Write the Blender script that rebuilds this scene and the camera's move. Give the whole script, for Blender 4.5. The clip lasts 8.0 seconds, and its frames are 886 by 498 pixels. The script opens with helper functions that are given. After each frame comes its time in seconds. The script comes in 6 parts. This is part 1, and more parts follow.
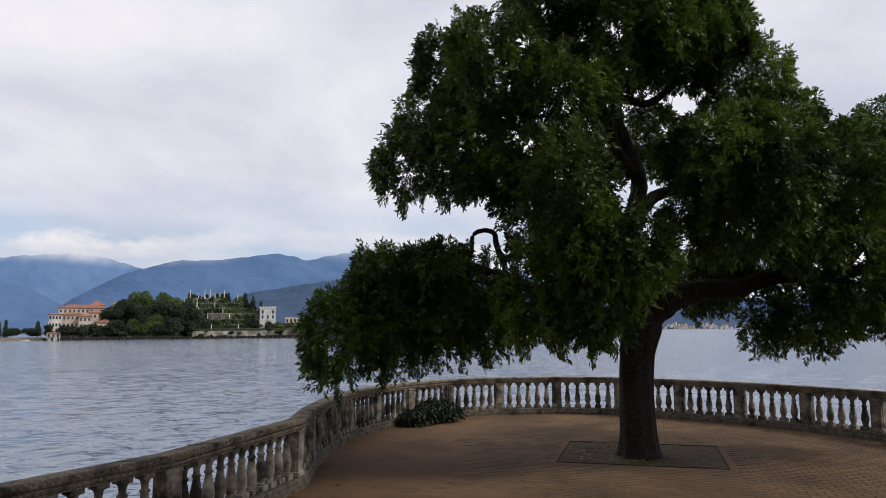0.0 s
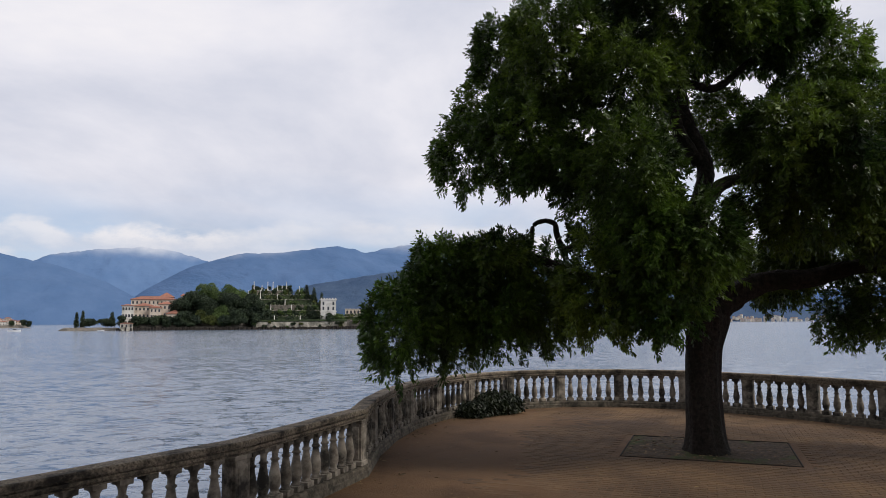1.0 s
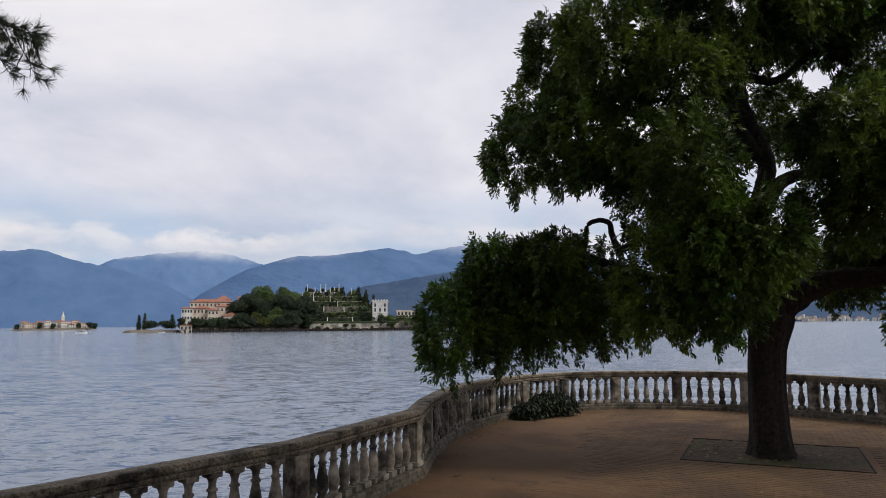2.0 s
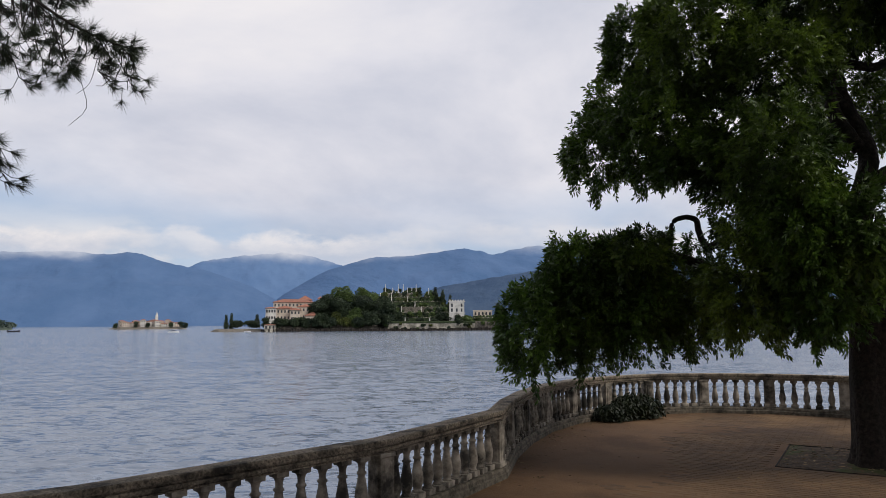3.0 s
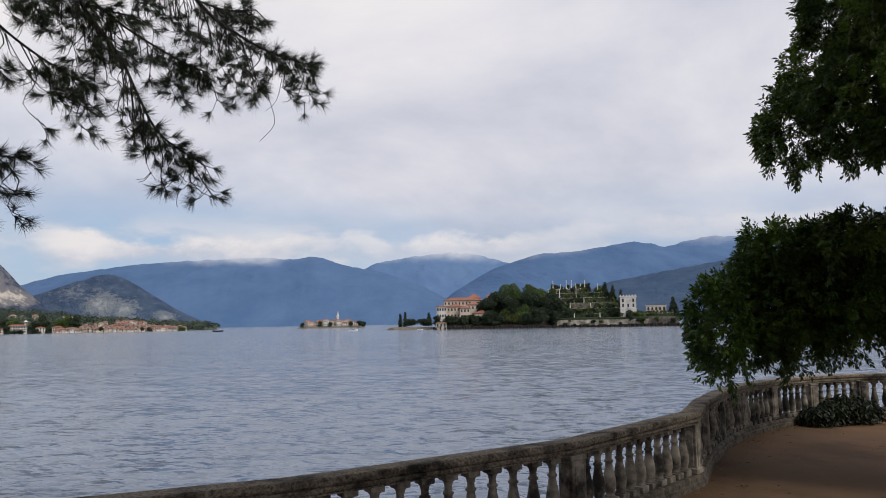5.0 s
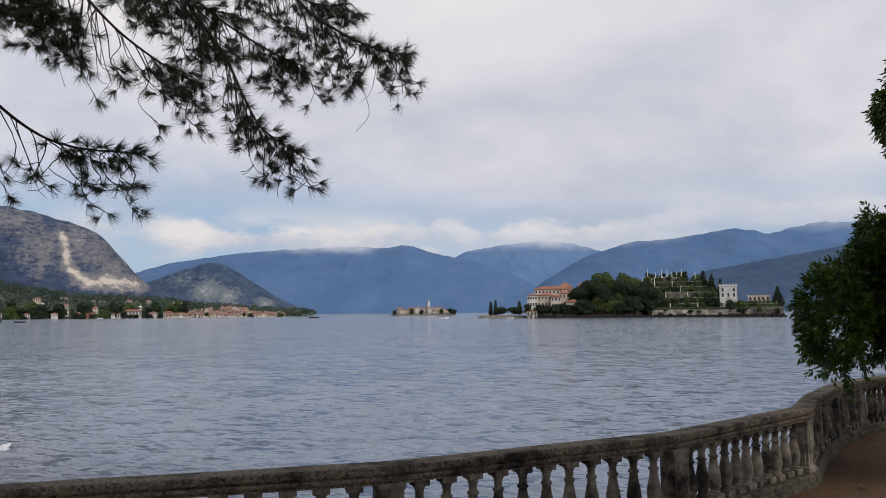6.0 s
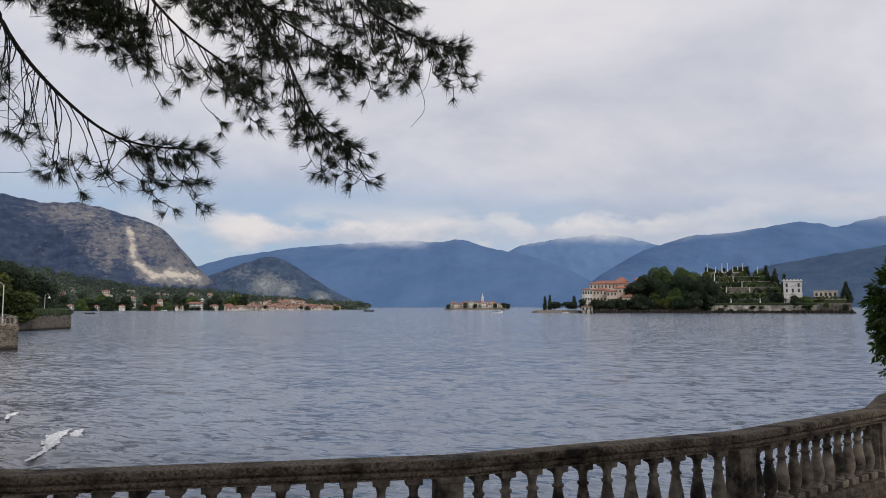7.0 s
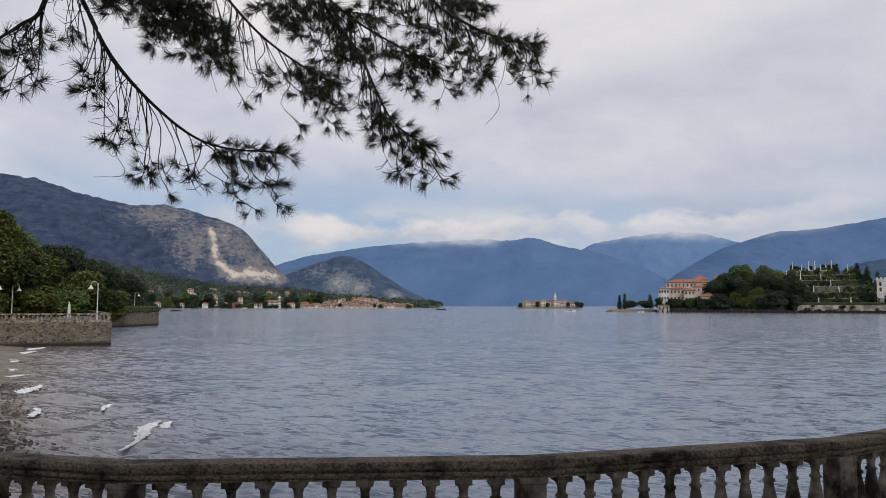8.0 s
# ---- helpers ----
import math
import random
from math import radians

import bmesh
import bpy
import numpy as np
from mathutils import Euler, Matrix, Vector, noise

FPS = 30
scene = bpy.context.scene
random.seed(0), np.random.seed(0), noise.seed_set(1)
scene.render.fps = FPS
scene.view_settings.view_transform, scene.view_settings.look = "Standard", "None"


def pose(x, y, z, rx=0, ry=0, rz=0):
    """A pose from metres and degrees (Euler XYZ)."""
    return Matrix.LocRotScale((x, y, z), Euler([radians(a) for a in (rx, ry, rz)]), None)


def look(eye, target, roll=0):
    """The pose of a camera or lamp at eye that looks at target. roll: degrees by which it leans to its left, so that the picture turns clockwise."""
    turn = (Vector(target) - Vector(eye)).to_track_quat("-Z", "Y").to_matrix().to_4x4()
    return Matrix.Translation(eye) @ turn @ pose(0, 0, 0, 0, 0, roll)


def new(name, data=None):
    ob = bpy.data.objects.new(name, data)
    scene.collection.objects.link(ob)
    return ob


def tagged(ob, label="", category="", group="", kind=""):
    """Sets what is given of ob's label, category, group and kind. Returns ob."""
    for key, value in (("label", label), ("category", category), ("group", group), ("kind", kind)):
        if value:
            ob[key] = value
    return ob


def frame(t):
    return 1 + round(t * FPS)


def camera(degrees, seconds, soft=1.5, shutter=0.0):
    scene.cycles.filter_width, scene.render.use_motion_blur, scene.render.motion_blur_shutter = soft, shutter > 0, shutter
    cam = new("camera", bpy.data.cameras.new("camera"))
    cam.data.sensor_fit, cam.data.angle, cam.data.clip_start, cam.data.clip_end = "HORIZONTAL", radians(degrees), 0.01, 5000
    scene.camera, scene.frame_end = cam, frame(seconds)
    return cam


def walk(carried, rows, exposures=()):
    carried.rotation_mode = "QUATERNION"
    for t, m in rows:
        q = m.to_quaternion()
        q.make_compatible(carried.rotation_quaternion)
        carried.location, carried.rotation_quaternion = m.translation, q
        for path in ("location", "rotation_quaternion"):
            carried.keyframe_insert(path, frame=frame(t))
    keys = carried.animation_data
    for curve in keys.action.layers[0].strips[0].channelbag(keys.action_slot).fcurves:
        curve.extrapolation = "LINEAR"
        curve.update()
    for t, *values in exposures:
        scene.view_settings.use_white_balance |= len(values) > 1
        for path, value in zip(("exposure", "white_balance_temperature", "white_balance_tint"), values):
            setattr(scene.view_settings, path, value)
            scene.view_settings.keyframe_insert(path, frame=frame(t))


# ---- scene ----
cam = camera(64.5, 8.0, soft=0.7)
ROWS = [
    (0.0, 0.0, 0.0, 1.95, 0.0, 6.547, -0.467),
    (0.5, -0.011, 0.014, 1.954, 2.563, 5.848, -0.262),
    (1.0, -0.034, 0.039, 1.945, 4.728, 5.91, -0.275),
    (1.2, -0.043, 0.042, 1.946, 5.67, 5.93, -0.32),
    (2.3, -0.094, 0.042, 1.949, 10.4, 6.06, -0.55),
    (2.5, -0.104, 0.041, 1.95, 11.715, 6.078, -0.584),
    (3.0, -0.14, 0.058, 1.943, 15.08, 6.081, -0.315),
    (3.5, -0.2, 0.118, 1.949, 17.647, 6.085, -0.329),
    (4.0, -0.241, 0.157, 1.954, 20.082, 6.064, -0.49),
    (4.5, -0.294, 0.185, 1.955, 23.584, 6.034, -0.593),
    (5.0, -0.346, 0.166, 1.952, 28.622, 5.988, -0.968),
    (5.2, -0.362, 0.162, 1.952, 30.65, 5.85, -0.93),
    (6.3, -0.411, 0.142, 1.954, 37.5, 4.86, -0.3),
    (6.5, -0.419, 0.14, 1.954, 38.497, 4.718, -0.226),
    (7.0, -0.447, 0.141, 1.952, 40.396, 4.667, -0.095),
    (7.5, -0.477, 0.126, 1.954, 42.667, 4.656, -0.072),
    (8.0, -0.513, 0.108, 1.953, 46.238, 4.552, 0.087),
]
walk(cam, [(t, pose(x, y, z, 90 + pitch, 0, yaw) @ pose(0, 0, 0, 0, 0, roll)) for t, x, y, z, yaw, pitch, roll in ROWS],
     exposures=((0.0, 0.18), (1.2, 0.16), (2.5, 0.08), (4.0, 0.03), (5.2, 0.0), (6.5, -0.09), (8.0, -0.10)))

WATER = -2.5    # lake level below the terrace floor
RAIL_H = 0.83   # top of the balustrade's coping

# ---- sky and sun ----
SUN_AZ, SUN_EL = 105.0, 42.0
world = bpy.data.worlds.new("sky")
scene.world = world
world.use_nodes = True
wn, wl = world.node_tree.nodes, world.node_tree.links
wn.clear()


def wnode(kind, **values):
    n = wn.new(kind)
    for k, v in values.items():
        n.inputs[k].default_value = v
    return n


def wmath(op, a, b=None):
    n = wn.new("ShaderNodeMath")
    n.operation = op
    for i, v in enumerate((a, b)):
        if v is None:
            continue
        if isinstance(v, (int, float)):
            n.inputs[i].default_value = v
        else:
            wl.new(v, n.inputs[i])
    return n.outputs[0]


def wramp(fac, stops):
    n = wn.new("ShaderNodeValToRGB")
    while len(n.color_ramp.elements) < len(stops):
        n.color_ramp.elements.new(0.5)
    for e, (p, c) in zip(n.color_ramp.elements, stops):
        e.position, e.color = p, (*c, 1)
    wl.new(fac, n.inputs[0])
    return n.outputs[0]


def wmix(fac, a, b):
    n = wn.new("ShaderNodeMix")
    n.data_type = "RGBA"
    wl.new(fac, n.inputs[0])
    for i, v in ((6, a), (7, b)):
        if isinstance(v, tuple):
            n.inputs[i].default_value = (*v, 1)
        else:
            wl.new(v, n.inputs[i])
    return n.outputs[2]


tc = wn.new("ShaderNodeTexCoord")
sep = wn.new("ShaderNodeSeparateXYZ")
wl.new(tc.outputs["Generated"], sep.inputs[0])
up = wmath("MAXIMUM", sep.outputs[2], 0.0)
den = wmath("ADD", up, 0.30)
flat = wn.new("ShaderNodeCombineXYZ")
wl.new(wmath("DIVIDE", sep.outputs[0], den), flat.inputs[0])
wl.new(wmath("DIVIDE", sep.outputs[1], den), flat.inputs[1])


def wnoise(scale, detail, rough, distort, shift):
    m = wn.new("ShaderNodeMapping")
    m.inputs["Location"].default_value = (shift, shift * 0.7, shift * 1.3)
    m.inputs["Scale"].default_value = (1.0, 1.0, 1.0)
    wl.new(flat.outputs[0], m.inputs[0])
    n = wnode("ShaderNodeTexNoise", Scale=scale, Detail=detail, Roughness=rough, Distortion=distort)
    wl.new(m.outputs[0], n.inputs["Vector"])
    return n.outputs[0]


clear_sky = wn.new("ShaderNodeTexSky")
clear_sky.sky_type, clear_sky.sun_disc = "NISHITA", False
clear_sky.sun_elevation, clear_sky.sun_rotation = radians(SUN_EL), radians(SUN_AZ)
dim = wn.new("ShaderNodeVectorMath")
dim.operation = "SCALE"
dim.inputs[3].default_value = 0.085
wl.new(clear_sky.outputs[0], dim.inputs[0])
billow = wramp(wnoise(0.9, 8.0, 0.55, 0.25, 3.1), [(0.34, (0.46, 0.49, 0.585)), (0.45, (0.59, 0.605, 0.69)), (0.54, (0.72, 0.715, 0.775)), (0.66, (0.85, 0.82, 0.835))])
gaps = wramp(wnoise(0.62, 7.0, 0.5, 0.35, 7.7), [(0.42, (1, 1, 1)), (0.52, (0, 0, 0))])
low = wramp(up, [(0.0, (0.55, 0.55, 0.55)), (0.10, (0.75, 0.75, 0.75)), (0.22, (0.14, 0.14, 0.14)), (0.6, (0.2, 0.2, 0.2))])
gap = wmath("MULTIPLY", gaps, low)
tint = wn.new("ShaderNodeMix")
tint.data_type = "RGBA"
tint.inputs[0].default_value = 0.65
wl.new(dim.outputs[0], tint.inputs[6])
tint.inputs[7].default_value = (0.37, 0.52, 0.76, 1)
blue = tint.outputs[2]
skycol = wmix(gap, billow, blue)
# clear strip low over the mountains, and a bank of cumulus along their tops
toward = wn.new("ShaderNodeVectorMath")
toward.operation = "DOT_PRODUCT"
wl.new(tc.outputs["Generated"], toward.inputs[0])
toward.inputs[1].default_value = (-0.80, 0.58, 0.15)
strip = wmath("MULTIPLY", wramp(toward.outputs["Value"], [(0.84, (0, 0, 0)), (0.98, (1, 1, 1))]), wramp(up, [(0.03, (0.7, 0.7, 0.7)), (0.11, (0.85, 0.85, 0.68)), (0.18, (0.0, 0.0, 0.0))]))
skycol = wmix(strip, skycol, blue)
bm_ = wn.new("ShaderNodeMapping")
bm_.inputs["Scale"].default_value = (5.0, 5.0, 13.0)
bm_.inputs["Location"].default_value = (1.7, 0.4, 0.9)
wl.new(tc.outputs["Generated"], bm_.inputs[0])
bn = wnode("ShaderNodeTexNoise", Scale=1.0, Detail=8.0, Roughness=0.55, Distortion=0.2)
wl.new(bm_.outputs[0], bn.inputs["Vector"])
bank = wmath("MULTIPLY", wramp(bn.outputs[0], [(0.42, (0, 0, 0)), (0.58, (1, 1, 1))]), wramp(up, [(0.05, (1, 1, 1)), (0.11, (0.9, 0.9, 0.9)), (0.155, (0, 0, 0))]))
skycol = wmix(bank, skycol, wramp(bn.outputs[0], [(0.42, (0.52, 0.56, 0.65)), (0.66, (0.82, 0.78, 0.77))]))
back = wnode("ShaderNodeBackground", Strength=1.0)
wl.new(skycol, back.inputs[0])
wo = wn.new("ShaderNodeOutputWorld")
wl.new(back.outputs[0], wo.inputs[0])

sun = new("sun", bpy.data.lights.new("sun", "SUN"))
sun.data.energy, sun.data.angle, sun.data.color = 1.9, radians(14), (1.0, 0.95, 0.88)
sd = Vector((math.sin(radians(SUN_AZ)) * math.cos(radians(SUN_EL)), math.cos(radians(SUN_AZ)) * math.cos(radians(SUN_EL)), math.sin(radians(SUN_EL))))
sun.matrix_world = look(sd * 60, (0, 0, 0))


# ---- materials ----
def mat(name, c1, c2, scale=3.0, rough=0.85, bump=0.3, bscale=30.0, stain=None, stain_scale=0.6, stain_at=(0.5, 0.68), vary=0.0, isle=0.0, metal=0.0, spec=0.4, dist=0.02, face=None):
    """Two colours by a coarse grain, a stain by a larger one, fine relief, and a change from piece to piece."""
    m = bpy.data.materials.new(name)
    m.use_nodes = True
    n, l = m.node_tree.nodes, m.node_tree.links
    b = n["Principled BSDF"]
    geo = n.new("ShaderNodeNewGeometry")
    where = geo.outputs["Position"]
    if face is not None:  # a steep far slope: lay the grain on its face
        for rot, sc in ((face, (1, 1, 1)), (0.0, (1.0, 0.12, 1.6))):
            mp = n.new("ShaderNodeMapping")
            mp.inputs["Rotation"].default_value, mp.inputs["Scale"].default_value = (0, 0, radians(rot)), sc
            l.new(where, mp.inputs[0])
            where = mp.outputs[0]

    def noise_at(s, d=6.0, r=0.6):
        t = n.new("ShaderNodeTexNoise")
        t.inputs["Scale"].default_value, t.inputs["Detail"].default_value, t.inputs["Roughness"].default_value = s, d, r
        l.new(where, t.inputs["Vector"])
        return t.outputs[0]

    def blend(fac, a, c, mode="MIX"):
        x = n.new("ShaderNodeMix")
        x.data_type, x.blend_type = "RGBA", mode
        if isinstance(fac, float):
            x.inputs[0].default_value = fac
        else:
            l.new(fac, x.inputs[0])
        for i, v in ((6, a), (7, c)):
            if isinstance(v, tuple):
                x.inputs[i].default_value = (*v, 1)
            else:
                l.new(v, x.inputs[i])
        return x.outputs[2]

    def band(v, lo, hi):
        r = n.new("ShaderNodeMapRange")
        r.inputs[1].default_value, r.inputs[2].default_value = lo, hi
        l.new(v, r.inputs[0])
        return r.outputs[0]

    col = blend(band(noise_at(scale), 0.35, 0.65), c1, c2)
    if stain:
        col = blend(band(noise_at(stain_scale, 8.0, 0.65), *stain_at), col, stain)
    if vary or isle:
        if vary:
            src = n.new("ShaderNodeObjectInfo").outputs["Random"]
        else:
            src = geo.outputs["Random Per Island"]
        k = vary or isle
        r = n.new("ShaderNodeMapRange")
        r.inputs[3].default_value, r.inputs[4].default_value = 1 - k, 1 + k
        l.new(src, r.inputs[0])
        hsv = n.new("ShaderNodeHueSaturation")
        l.new(r.outputs[0], hsv.inputs["Value"])
        l.new(col, hsv.inputs["Color"])
        col = hsv.outputs[0]
    l.new(col, b.inputs["Base Color"])
    b.inputs["Roughness"].default_value, b.inputs["Metallic"].default_value, b.inputs["Specular IOR Level"].default_value = rough, metal, spec
    if bump:
        bp = n.new("ShaderNodeBump")
        bp.inputs["Strength"].default_value, bp.inputs["Distance"].default_value = bump, dist
        l.new(noise_at(bscale, 8.0), bp.inputs["Height"])
        l.new(bp.outputs[0], b.inputs["Normal"])
    return m


STONE = mat("weathered concrete", (0.13, 0.108, 0.084), (0.37, 0.325, 0.262), 7.0, 0.9, 0.7, 45.0, (0.03, 0.027, 0.022), 3.0, (0.44, 0.60), vary=0.15, dist=0.005)
COPING = mat("lichen-stained coping", (0.075, 0.058, 0.042), (0.36, 0.295, 0.215), 42.0, 0.92, 1.0, 70.0, (0.020, 0.017, 0.013), 3.4, (0.47, 0.66), vary=0.12, dist=0.006)
PLINTH = mat("mossy plinth", (0.06, 0.05, 0.038), (0.17, 0.145, 0.11), 14.0, 0.95, 1.0, 40.0, (0.022, 0.02, 0.014), 5.0, dist=0.005)
EARTH = mat("packed brown earth", (0.084, 0.044, 0.020), (0.185, 0.103, 0.048), 0.7, 0.95, 0.6, 30.0, (0.07, 0.040, 0.024), 0.35)
PAVER = mat("worn brown paver", (0.074, 0.042, 0.020), (0.163, 0.096, 0.045), 0.9, 0.88, 0.5, 50.0, (0.075, 0.045, 0.029), 0.4, isle=0.13)
PAVER_ONE = mat("worn brown paver piece", (0.074, 0.042, 0.020), (0.163, 0.096, 0.045), 0.9, 0.88, 0.5, 50.0, (0.075, 0.045, 0.029), 0.4, vary=0.13)
LITTER = mat("dry fallen leaves", (0.06, 0.04, 0.022), (0.22, 0.15, 0.07), 9.0, 0.9, 0.0, isle=0.5)
SOIL = mat("dry pit soil", (0.026, 0.018, 0.012), (0.115, 0.075, 0.043), 16.0, 0.95, 1.0, 40.0, (0.050, 0.062, 0.014), 1.2, (0.53, 0.60))
KERB = mat("dark pit edging", (0.014, 0.011, 0.009), (0.035, 0.028, 0.022), 12.0, 0.95, 0.4)
BARK = mat("rough dark bark", (0.008, 0.006, 0.005), (0.042, 0.031, 0.024), 18.0, 0.95, 1.0, 22.0, (0.018, 0.018, 0.012), 2.0, dist=0.05)
SEAWALL = mat("lakeside masonry", (0.10, 0.088, 0.072), (0.24, 0.21, 0.17), 1.6, 0.95, 0.8, 6.0, (0.05, 0.048, 0.04), 0.5, dist=0.08)
PEBBLE = mat("wet pebble beach", (0.13, 0.108, 0.088), (0.27, 0.225, 0.175), 5.0, 0.7, 1.0, 14.0, (0.05, 0.045, 0.04), 1.0, dist=0.06)
PEBBLE_ONE = mat("grey pebble", (0.025, 0.023, 0.021), (0.11, 0.095, 0.08), 20.0, 0.75, 0.2, isle=0.5)
FOAM = mat("white wave foam", (0.50, 0.51, 0.53), (0.78, 0.78, 0.79), 5.0, 0.9, 0.8, 25.0)
WHITE = mat("white rendered stone", (0.54, 0.515, 0.47), (0.70, 0.67, 0.61), 0.5, 0.85, 0.2, 4.0, (0.32, 0.30, 0.26), 0.25)
PALE = mat("pale stained lake wall", (0.26, 0.235, 0.19), (0.56, 0.51, 0.42), 0.35, 0.95, 0.5, 2.0, (0.10, 0.10, 0.075), 0.16, (0.48, 0.64), dist=0.1)
CREAM = mat("cream stucco", (0.52, 0.43, 0.35), (0.66, 0.57, 0.48), 0.4, 0.9, 0.2, 4.0, (0.30, 0.24, 0.17), 0.2, vary=0.2)
TILE = mat("terracotta roof tiles", (0.23, 0.098, 0.065), (0.35, 0.15, 0.098), 0.9, 0.9, 0.5, 5.0, (0.22, 0.10, 0.07), 0.3, vary=0.12, dist=0.1)
# terracotta for far roofs, its colour dulled to stand for haze
TILE_HAZED = mat("roof tiles greyed for distance haze", (0.20, 0.125, 0.10), (0.31, 0.20, 0.16), 0.9, 0.9, 0.5, 5.0, (0.16, 0.11, 0.09), 0.3, vary=0.25, dist=0.1)
GLASS = mat("dark window glass", (0.03, 0.035, 0.04), (0.06, 0.065, 0.075), 1.0, 0.15, 0.0, spec=0.5)
WOODSHUT = mat("grey-green painted steel", (0.42, 0.45, 0.42), (0.55, 0.57, 0.54), 4.0, 0.5, 0.05)
HULL = mat("white boat paint", (0.70, 0.70, 0.70), (0.82, 0.82, 0.82), 2.0, 0.4, 0.0)
DARKHULL = mat("dark boat paint", (0.02, 0.022, 0.03), (0.05, 0.05, 0.06), 2.0, 0.5, 0.0)
WALLBACK = mat("unseen backing wall", (0.16, 0.13, 0.10), (0.28, 0.24, 0.19), 0.8, 0.95, 0.5, 10.0, (0.10, 0.09, 0.07), 0.4)


def leaf_mat(name, c1, c2, scale, isle, rough=0.55, through_light=0.25):
    m = mat(name, c1, c2, scale, rough, 0.0, isle=isle, spec=0.35)
    n, l = m.node_tree.nodes, m.node_tree.links
    b = n["Principled BSDF"]
    src = b.inputs["Base Color"].links[0].from_socket
    tr = n.new("ShaderNodeBsdfTranslucent")
    l.new(src, tr.inputs[0])
    mx = n.new("ShaderNodeMixShader")
    mx.inputs[0].default_value = through_light
    l.new(b.outputs[0], mx.inputs[1])
    l.new(tr.outputs[0], mx.inputs[2])
    l.new(mx.outputs[0], n["Material Output"].inputs[0])
    return m


LEAF = leaf_mat("drooping green leaves", (0.018, 0.040, 0.011), (0.125, 0.190, 0.025), 0.9, 0.5, 0.36, 0.34)
ln_, ll_ = LEAF.node_tree.nodes, LEAF.node_tree.links
hue = next(q for q in ln_ if q.type == "HUE_SAT")
own = ln_.new("ShaderNodeObjectInfo")
shade_of = ln_.new("ShaderNodeMapRange")
shade_of.inputs[3].default_value, shade_of.inputs[4].default_value = 0.518, 0.490
ll_.new(own.outputs["Random"], shade_of.inputs[0])
ll_.new(shade_of.outputs[0], hue.inputs["Hue"])
SHRUB = leaf_mat("dark shrub leaves", (0.008, 0.014, 0.006), (0.026, 0.034, 0.013), 4.0, 0.4)
NEEDLE = leaf_mat("pine needles", (0.010, 0.016, 0.008), (0.028, 0.040, 0.014), 3.0, 0.4, 0.6, 0.06)
TWIG = mat("dark pine twig", (0.010, 0.008, 0.007), (0.024, 0.019, 0.016), 12.0, 0.95, 0.6, 40.0)
WOOD_DARK = leaf_mat("dark evergreen foliage", (0.020, 0.034, 0.020), (0.050, 0.072, 0.034), 0.15, 0.45)
WOOD_LIGHT = leaf_mat("light green foliage", (0.055, 0.095, 0.025), (0.125, 0.175, 0.05), 0.2, 0.4)
WOOD_OLIVE = leaf_mat("olive green park foliage", (0.034, 0.050, 0.012), (0.105, 0.122, 0.026), 0.2, 0.5)
# leaf colours lightened and blued for distance haze
WOOD_FAR = leaf_mat("distant mixed woods paled by haze", (0.044, 0.068, 0.060), (0.130, 0.160, 0.110), 0.010, 0.3, 0.8)
HEDGE = mat("clipped hedge", (0.020, 0.032, 0.014), (0.055, 0.075, 0.03), 0.9, 0.95, 1.0, 3.0, dist=0.3)
# hill ground, likewise paled in colour for haze
WOODS = mat("wooded shore hills paled by haze", (0.040, 0.062, 0.052), (0.100, 0.125, 0.085), 0.02, 0.95, 1.0, 0.12, (0.03, 0.048, 0.05), 0.008, dist=8.0)


def rock_mat(name, wood1, wood2, rock1, rock2, scale, face):
    """Wooded slope with bare rock where the mesh's rock value is high."""
    m = mat(name, wood1, wood2, scale, 0.95, 0.8, scale * 4, dist=12.0, spec=0.1, face=face)
    n, l = m.node_tree.nodes, m.node_tree.links
    b = n["Principled BSDF"]
    src = b.inputs["Base Color"].links[0].from_socket
    at = n.new("ShaderNodeAttribute")
    at.attribute_name = "rock"
    laid = [q for q in n if q.type == "MAPPING"][-1].outputs[0]

    def grain(size, detail, rough_, mul, add):
        t = n.new("ShaderNodeTexNoise")
        t.inputs["Scale"].default_value, t.inputs["Detail"].default_value, t.inputs["Roughness"].default_value = size, detail, rough_
        l.new(laid, t.inputs["Vector"])
        k = n.new("ShaderNodeMath")
        k.operation = "MULTIPLY_ADD"
        l.new(t.outputs[0], k.inputs[0])
        k.inputs[1].default_value, k.inputs[2].default_value = mul, add
        s_ = n.new("ShaderNodeMath")
        s_.operation = "ADD"
        l.new(at.outputs["Fac"], s_.inputs[0])
        l.new(k.outputs[0], s_.inputs[1])
        return s_.outputs[0]

    def step_at(v, lo, hi):
        r = n.new("ShaderNodeMapRange")
        r.inputs[1].default_value, r.inputs[2].default_value = lo, hi
        l.new(v, r.inputs[0])
        return r.outputs[0]

    pale = step_at(grain(0.05, 10.0, 0.75, 2.6, -1.3), 0.72, 1.12)
    bare = step_at(grain(0.06, 12.0, 0.8, 3.0, -1.5), 0.22, 0.62)
    rr = n.new("ShaderNodeMix")
    rr.data_type = "RGBA"
    l.new(pale, rr.inputs[0])
    rr.inputs[6].default_value, rr.inputs[7].default_value = (*rock1, 1), (*rock2, 1)
    mx = n.new("ShaderNodeMix")
    mx.data_type = "RGBA"
    l.new(bare, mx.inputs[0])
    l.new(src, mx.inputs[6])
    l.new(rr.outputs[2], mx.inputs[7])
    l.new(mx.outputs[2], b.inputs["Base Color"])
    return m


